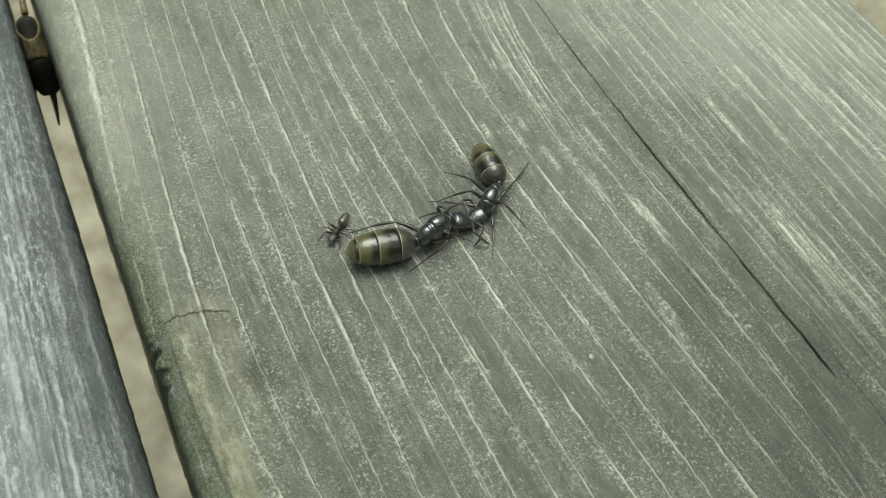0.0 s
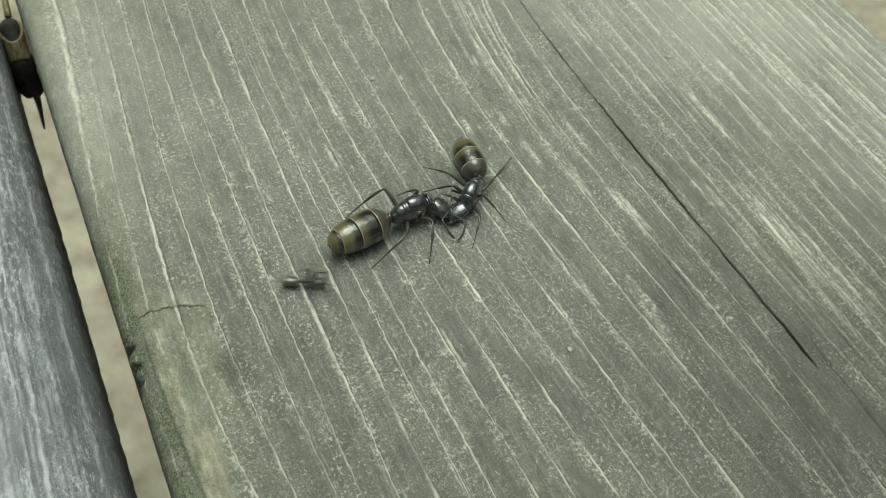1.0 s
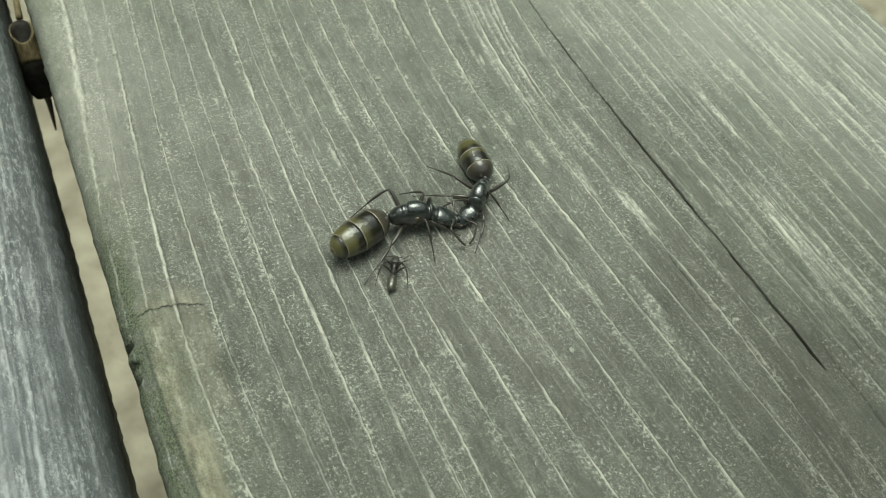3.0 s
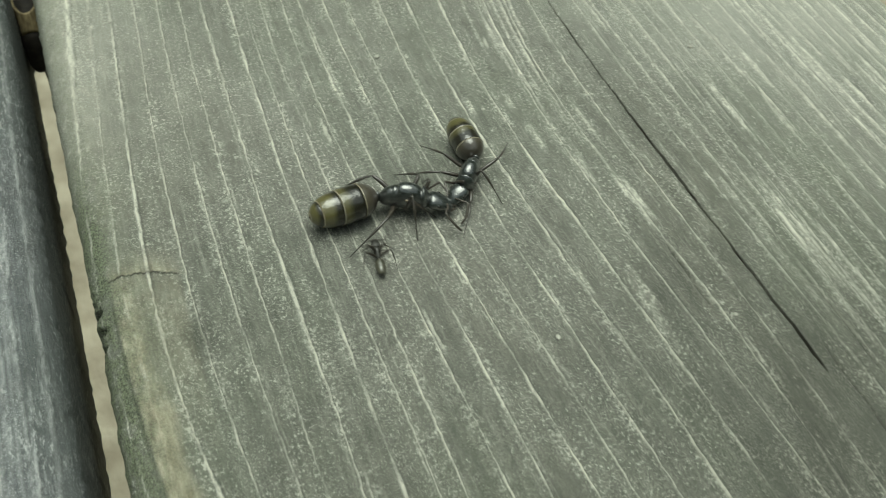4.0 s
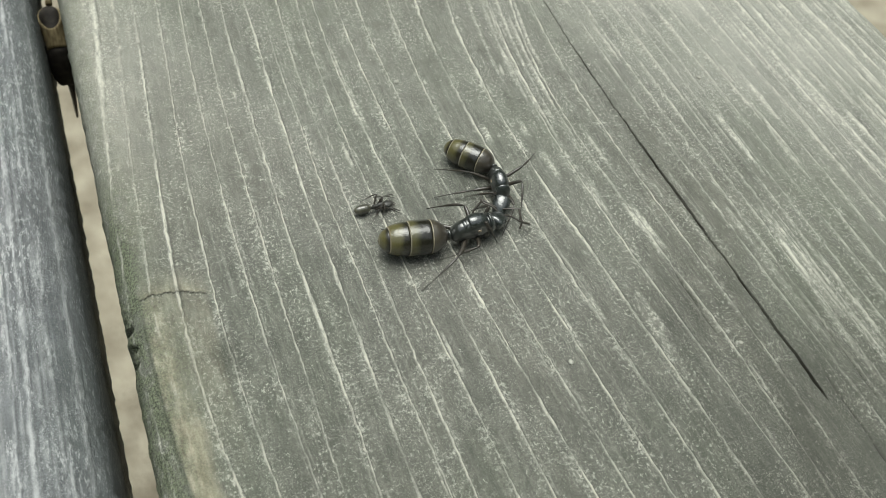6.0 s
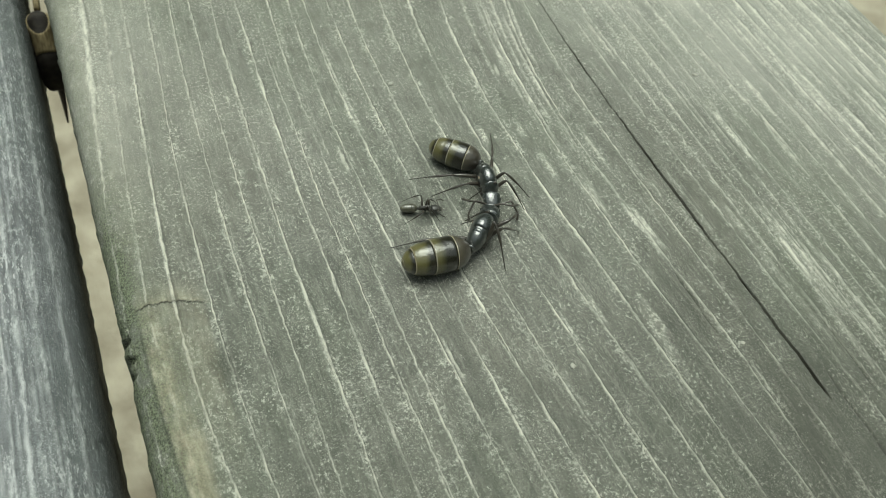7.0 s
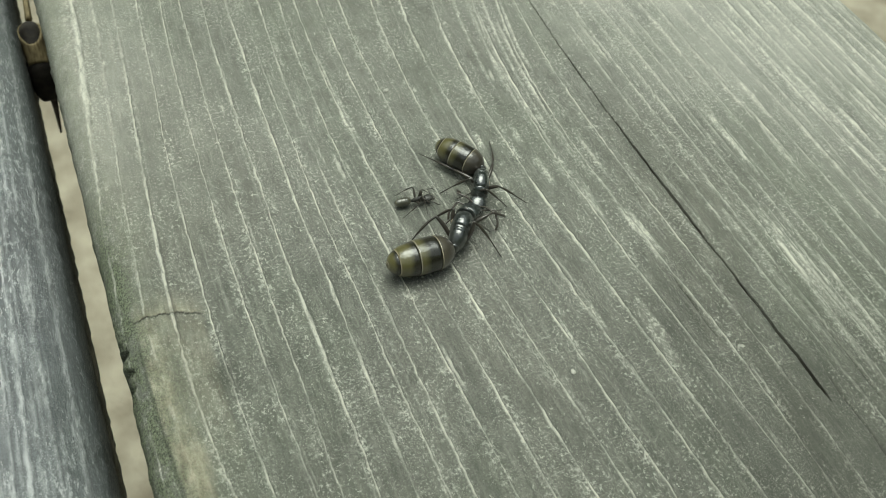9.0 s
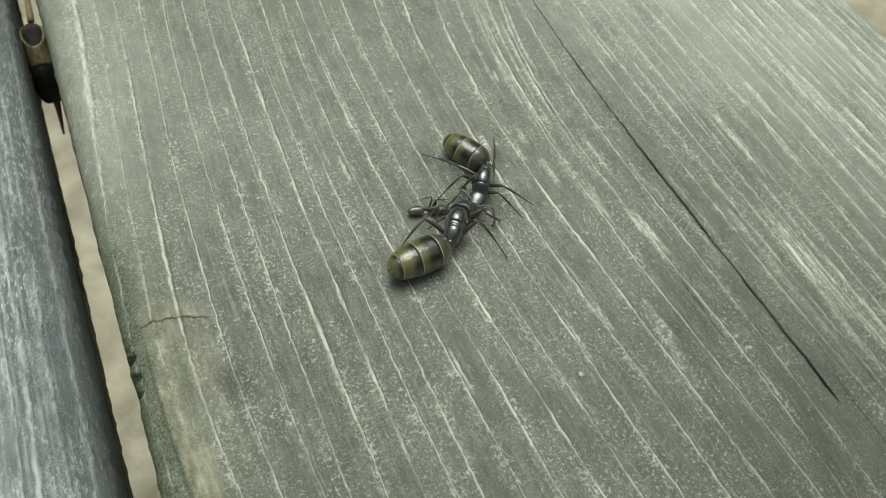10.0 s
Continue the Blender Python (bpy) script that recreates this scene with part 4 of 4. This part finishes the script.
QUEEN_FEET = {
    "left_hind": [(0, -6.2, 1.5), (0.5, -6.1, 1.6), (1, -4.6, 1.9), (1.5, -4, 2.8), (2, -4, 2.8), (3.5, -4.5, 1.7), (4.5, -6, 1.6), (5.5, -3.6, 0.3), (7, -3.2, -1.2), (8, -3.2, -1.2), (8.5, -2.2, -1.2), (9, -1.9, -1.3), (9.5, -3, -1.3), (10, -3, -1.3)],
    "left_mid": [(0, -0.8, 1.1), (1.5, -0.2, 2.7), (3.5, -0.2, 2.7), (4.5, 0.2, 2), (5.5, 0.6, 1.3), (7, 2.8, -0.6), (7.5, 0.9, -0.4), (8, 0.2, -0), (8.5, 0.4, 0.6), (10, 0.4, 0.6)],
    "left_front": [(0, 1.4, 1.1), (1.5, 1.2, 1.9), (3.5, 1.7, 1.1), (4.5, 1.7, 1.1), (5.5, 3.8, 0.2), (7, 3.2, -0.4), (7.5, 3, 1.3), (8, 2.7, 0.6), (8.5, 2.2, 0.2), (9, 2.2, 0.2), (9.5, 3, 0.5), (10, 2.1, 1.7)],
    "right_hind": [(0, -3.5, -3.3), (0.5, -3.2, -2.8), (1, -4.7, -3.2), (1.5, -4.6, -3.1), (2, -4.6, -3.1), (3.5, -6.2, -4.8), (4.5, -4.3, -3.3), (5, -6.3, -4.4), (5.5, -4.8, -3.0), (5.8, -4.4, -3.4), (6.1, -2.2, -6.0), (6.4, 1.2, -6.8), (6.7, 4.2, -5.6), (8, 4.2, -5.6), (8.5, 4.8, -3.8), (10, 4.8, -3.8)],
    "right_mid": [(0, 1.9, -2.3), (0.5, -0.7, -4.6), (1.5, -0.5, -3.8), (2, -0.3, -4.3), (3.5, -0.3, -4.3), (4.5, -0.7, -3.8), (5, -0.7, -3.8), (5.5, -0.4, -3.7), (7, 6.6, -2.5), (8.5, 6.6, -2.5), (9, 5, -1.4), (9.5, 5.1, -0.9), (10, 4.7, 0)],
    "right_front": [(0, 1.4, -1.9), (0.5, 1.9, -2.1), (3.5, 2.4, -2.6), (4.5, 0.5, -2.1), (5.5, 4.3, -3.2), (7, 7.5, -0.6), (7.5, 7.5, -0.6), (8, 7.1, 0.9), (8.5, 7.2, 0.4), (9, 6.7, 0.4), (9.5, 6.7, 0.4), (10, 5.7, 0.8)],
}
RIVAL_FEET = {
    "right_hind": [(0, 2.8, 4.7), (4.5, 2.8, 4.7), (5, 3.3, 4.8), (5.5, 2.6, 5), (7, 0.7, 4.7), (7.5, 0.7, 4.7), (8, 2.8, 7.9), (10, 2.8, 7.9)],
    "right_mid": [(0, 1.1, 2.1), (1.5, 1.8, 2.3), (3.5, 0.6, 2.2), (5.5, 0.6, 2.2), (7, 1.7, 2.6), (7.5, 1.7, 2.6), (8, 0.8, 2.2), (8.5, 2.3, 2.8), (9, 2.9, 3.3), (9.5, 2.4, 3), (10, 1.8, 2.8)],
    "right_front": [(0, 0.5, 2.3), (1.5, 2.9, 1.7), (3.5, 2.8, 0.7), (4.5, 4.2, 0.1), (5.5, 3.8, 1.6), (7, 4.3, 1.5), (7.5, 3.3, 1.4), (8, 3.2, 2.3), (8.5, 3.2, 2.3), (9, 4, 2.4), (9.5, 4, 2.4), (10, 3.1, 2.4)],
    "left_hind": [(0, 10, 3.6), (1, 10.5, 3.7), (1.5, 11, 4), (3.5, 8.7, 2.5), (4.5, 9.9, 3.9), (5, 10.4, 4.3), (5.5, 10.9, 4.5), (7, 8.8, 8), (7.5, 8.8, 7.4), (9, 8.8, 7.4), (9.5, 9, 8), (10, 9, 8)],
    "left_mid": [(0, 6.4, -2.6), (4.5, 6.4, -2.6), (5, 6.9, -1.7), (5.5, 6.9, -1.7), (7, 8.8, 0.4), (10, 8.8, 0.4)],
    "left_front": [(0, 2.6, -4.4), (1, 2.9, -4), (1.5, 2.9, -4), (3.5, 2.7, -4.5), (4.5, 2.7, -4.5), (5, 5, -2.8), (5.5, 5, -2.8), (7, 7.9, -0.7), (8.5, 7.9, -0.7), (9, 7.2, 0.5), (9.5, 7.5, -0.6), (10, 7.5, -0.6)],
}


def move_queen(a, rows, feet, dip):
    base, belly, skull, limbs = [], [], [], {n: ([], []) for n in a["legs"]}
    s, h = a["s"], a["h"]
    for t in TIMES:
        x, y, yaw, g, n = glide(rows, t)
        m = pose(x, y, 0, 0, 0, yaw)
        base.append((t, metres(m)))
        belly.append((t, pose(-1.86 * s * MM, 0, (h - 0.3 * s) * MM, 0, dip[0], g)))
        skull.append((t, pose(1.48 * s * MM, 0, (h - 0.17 * s) * MM, 0, dip[1], n)))
        for name, leg in a["legs"].items():
            fx, fy = glide(feet[name], t, soft=False)
            p, q = step(m, leg, (fx, fy, 0.06))
            limbs[name][0].append((t, metres(p)))
            limbs[name][1].append((t, metres(q)))
    walk(a["root"], base)
    walk(a["gaster"], belly)
    walk(a["head"], skull)
    for name, leg in a["legs"].items():
        walk(leg[0], limbs[name][0])
        walk(leg[1], limbs[name][1])


def move_worker(a, rows):
    rest = {"front": (1.35, 0.85), "mid": (0.15, 1.25), "hind": (-1.25, 1.15)}
    base, limbs = [], {n: ([], []) for n in a["legs"]}
    way, last = 0.0, None
    for t in TIMES:
        x, y, yaw = glide(rows, t)
        m = pose(x, y, 0, 0, 0, yaw) @ pose(0.15, 0, 0)
        here = np.array((x, y))
        way += 0 if last is None else float(np.linalg.norm(here - last))
        last = here
        base.append((t, metres(m)))
        for i, (name, leg) in enumerate(a["legs"].items()):
            side, place = name.split("_")
            rx, ry = rest[place]
            turn = 2 * math.pi * (way / 1.7 + 0.5 * ((i + (side == "right")) % 2))
            foot = m @ Vector((rx + 0.32 * math.cos(turn), ry * (1 if side == "left" else -1), 0.02 + 0.12 * max(0, math.sin(turn)) * (way > 0)))
            p, q = step(m, leg, foot)
            limbs[name][0].append((t, metres(p)))
            limbs[name][1].append((t, metres(q)))
    walk(a["root"], base)
    for name, leg in a["legs"].items():
        walk(leg[0], limbs[name][0])
        walk(leg[1], limbs[name][1])


def ants():
    one = ant("queen_ant", 1.0, thorax=1.07, height=1.35, gaster=(5.0, 1.28), head=1.1, stout=1.12)
    tagged(one["root"], "large glossy black ant with swollen banded olive gaster, gripping another", "ant", "ants")
    two = ant("queen_ant", 0.82, thorax=1.12, gaster=(5.1, 1.32), limbs=1.15, height=1.12, head=1.2, stout=1.1)
    tagged(two["root"], "smaller glossy black ant with banded brown gaster, jaws locked with another", "ant", "ants")
    three = ant("worker_ant", 0.36, thorax=0.85, gaster=(3.5, 0.95), head=1.25, limbs=1.25, height=0.52, shell=DUSTY, plate=DUSTY, tergite=GREY_OLIVE, queen=False, stout=1.35)
    tagged(three["root"], "tiny slender dark grey worker ant running over the board", "ant", "ants")
    return one, two, three


ground()
sky_screens()
boards()
stem()
crumbs()
ANTS = ants()


def motions():
    move_queen(ANTS[0], QUEEN_ROWS, QUEEN_FEET, (3, 16))
    move_queen(ANTS[1], RIVAL_ROWS, RIVAL_FEET, (2, 16))
    move_worker(ANTS[2], WORKER_ROWS)


motions()
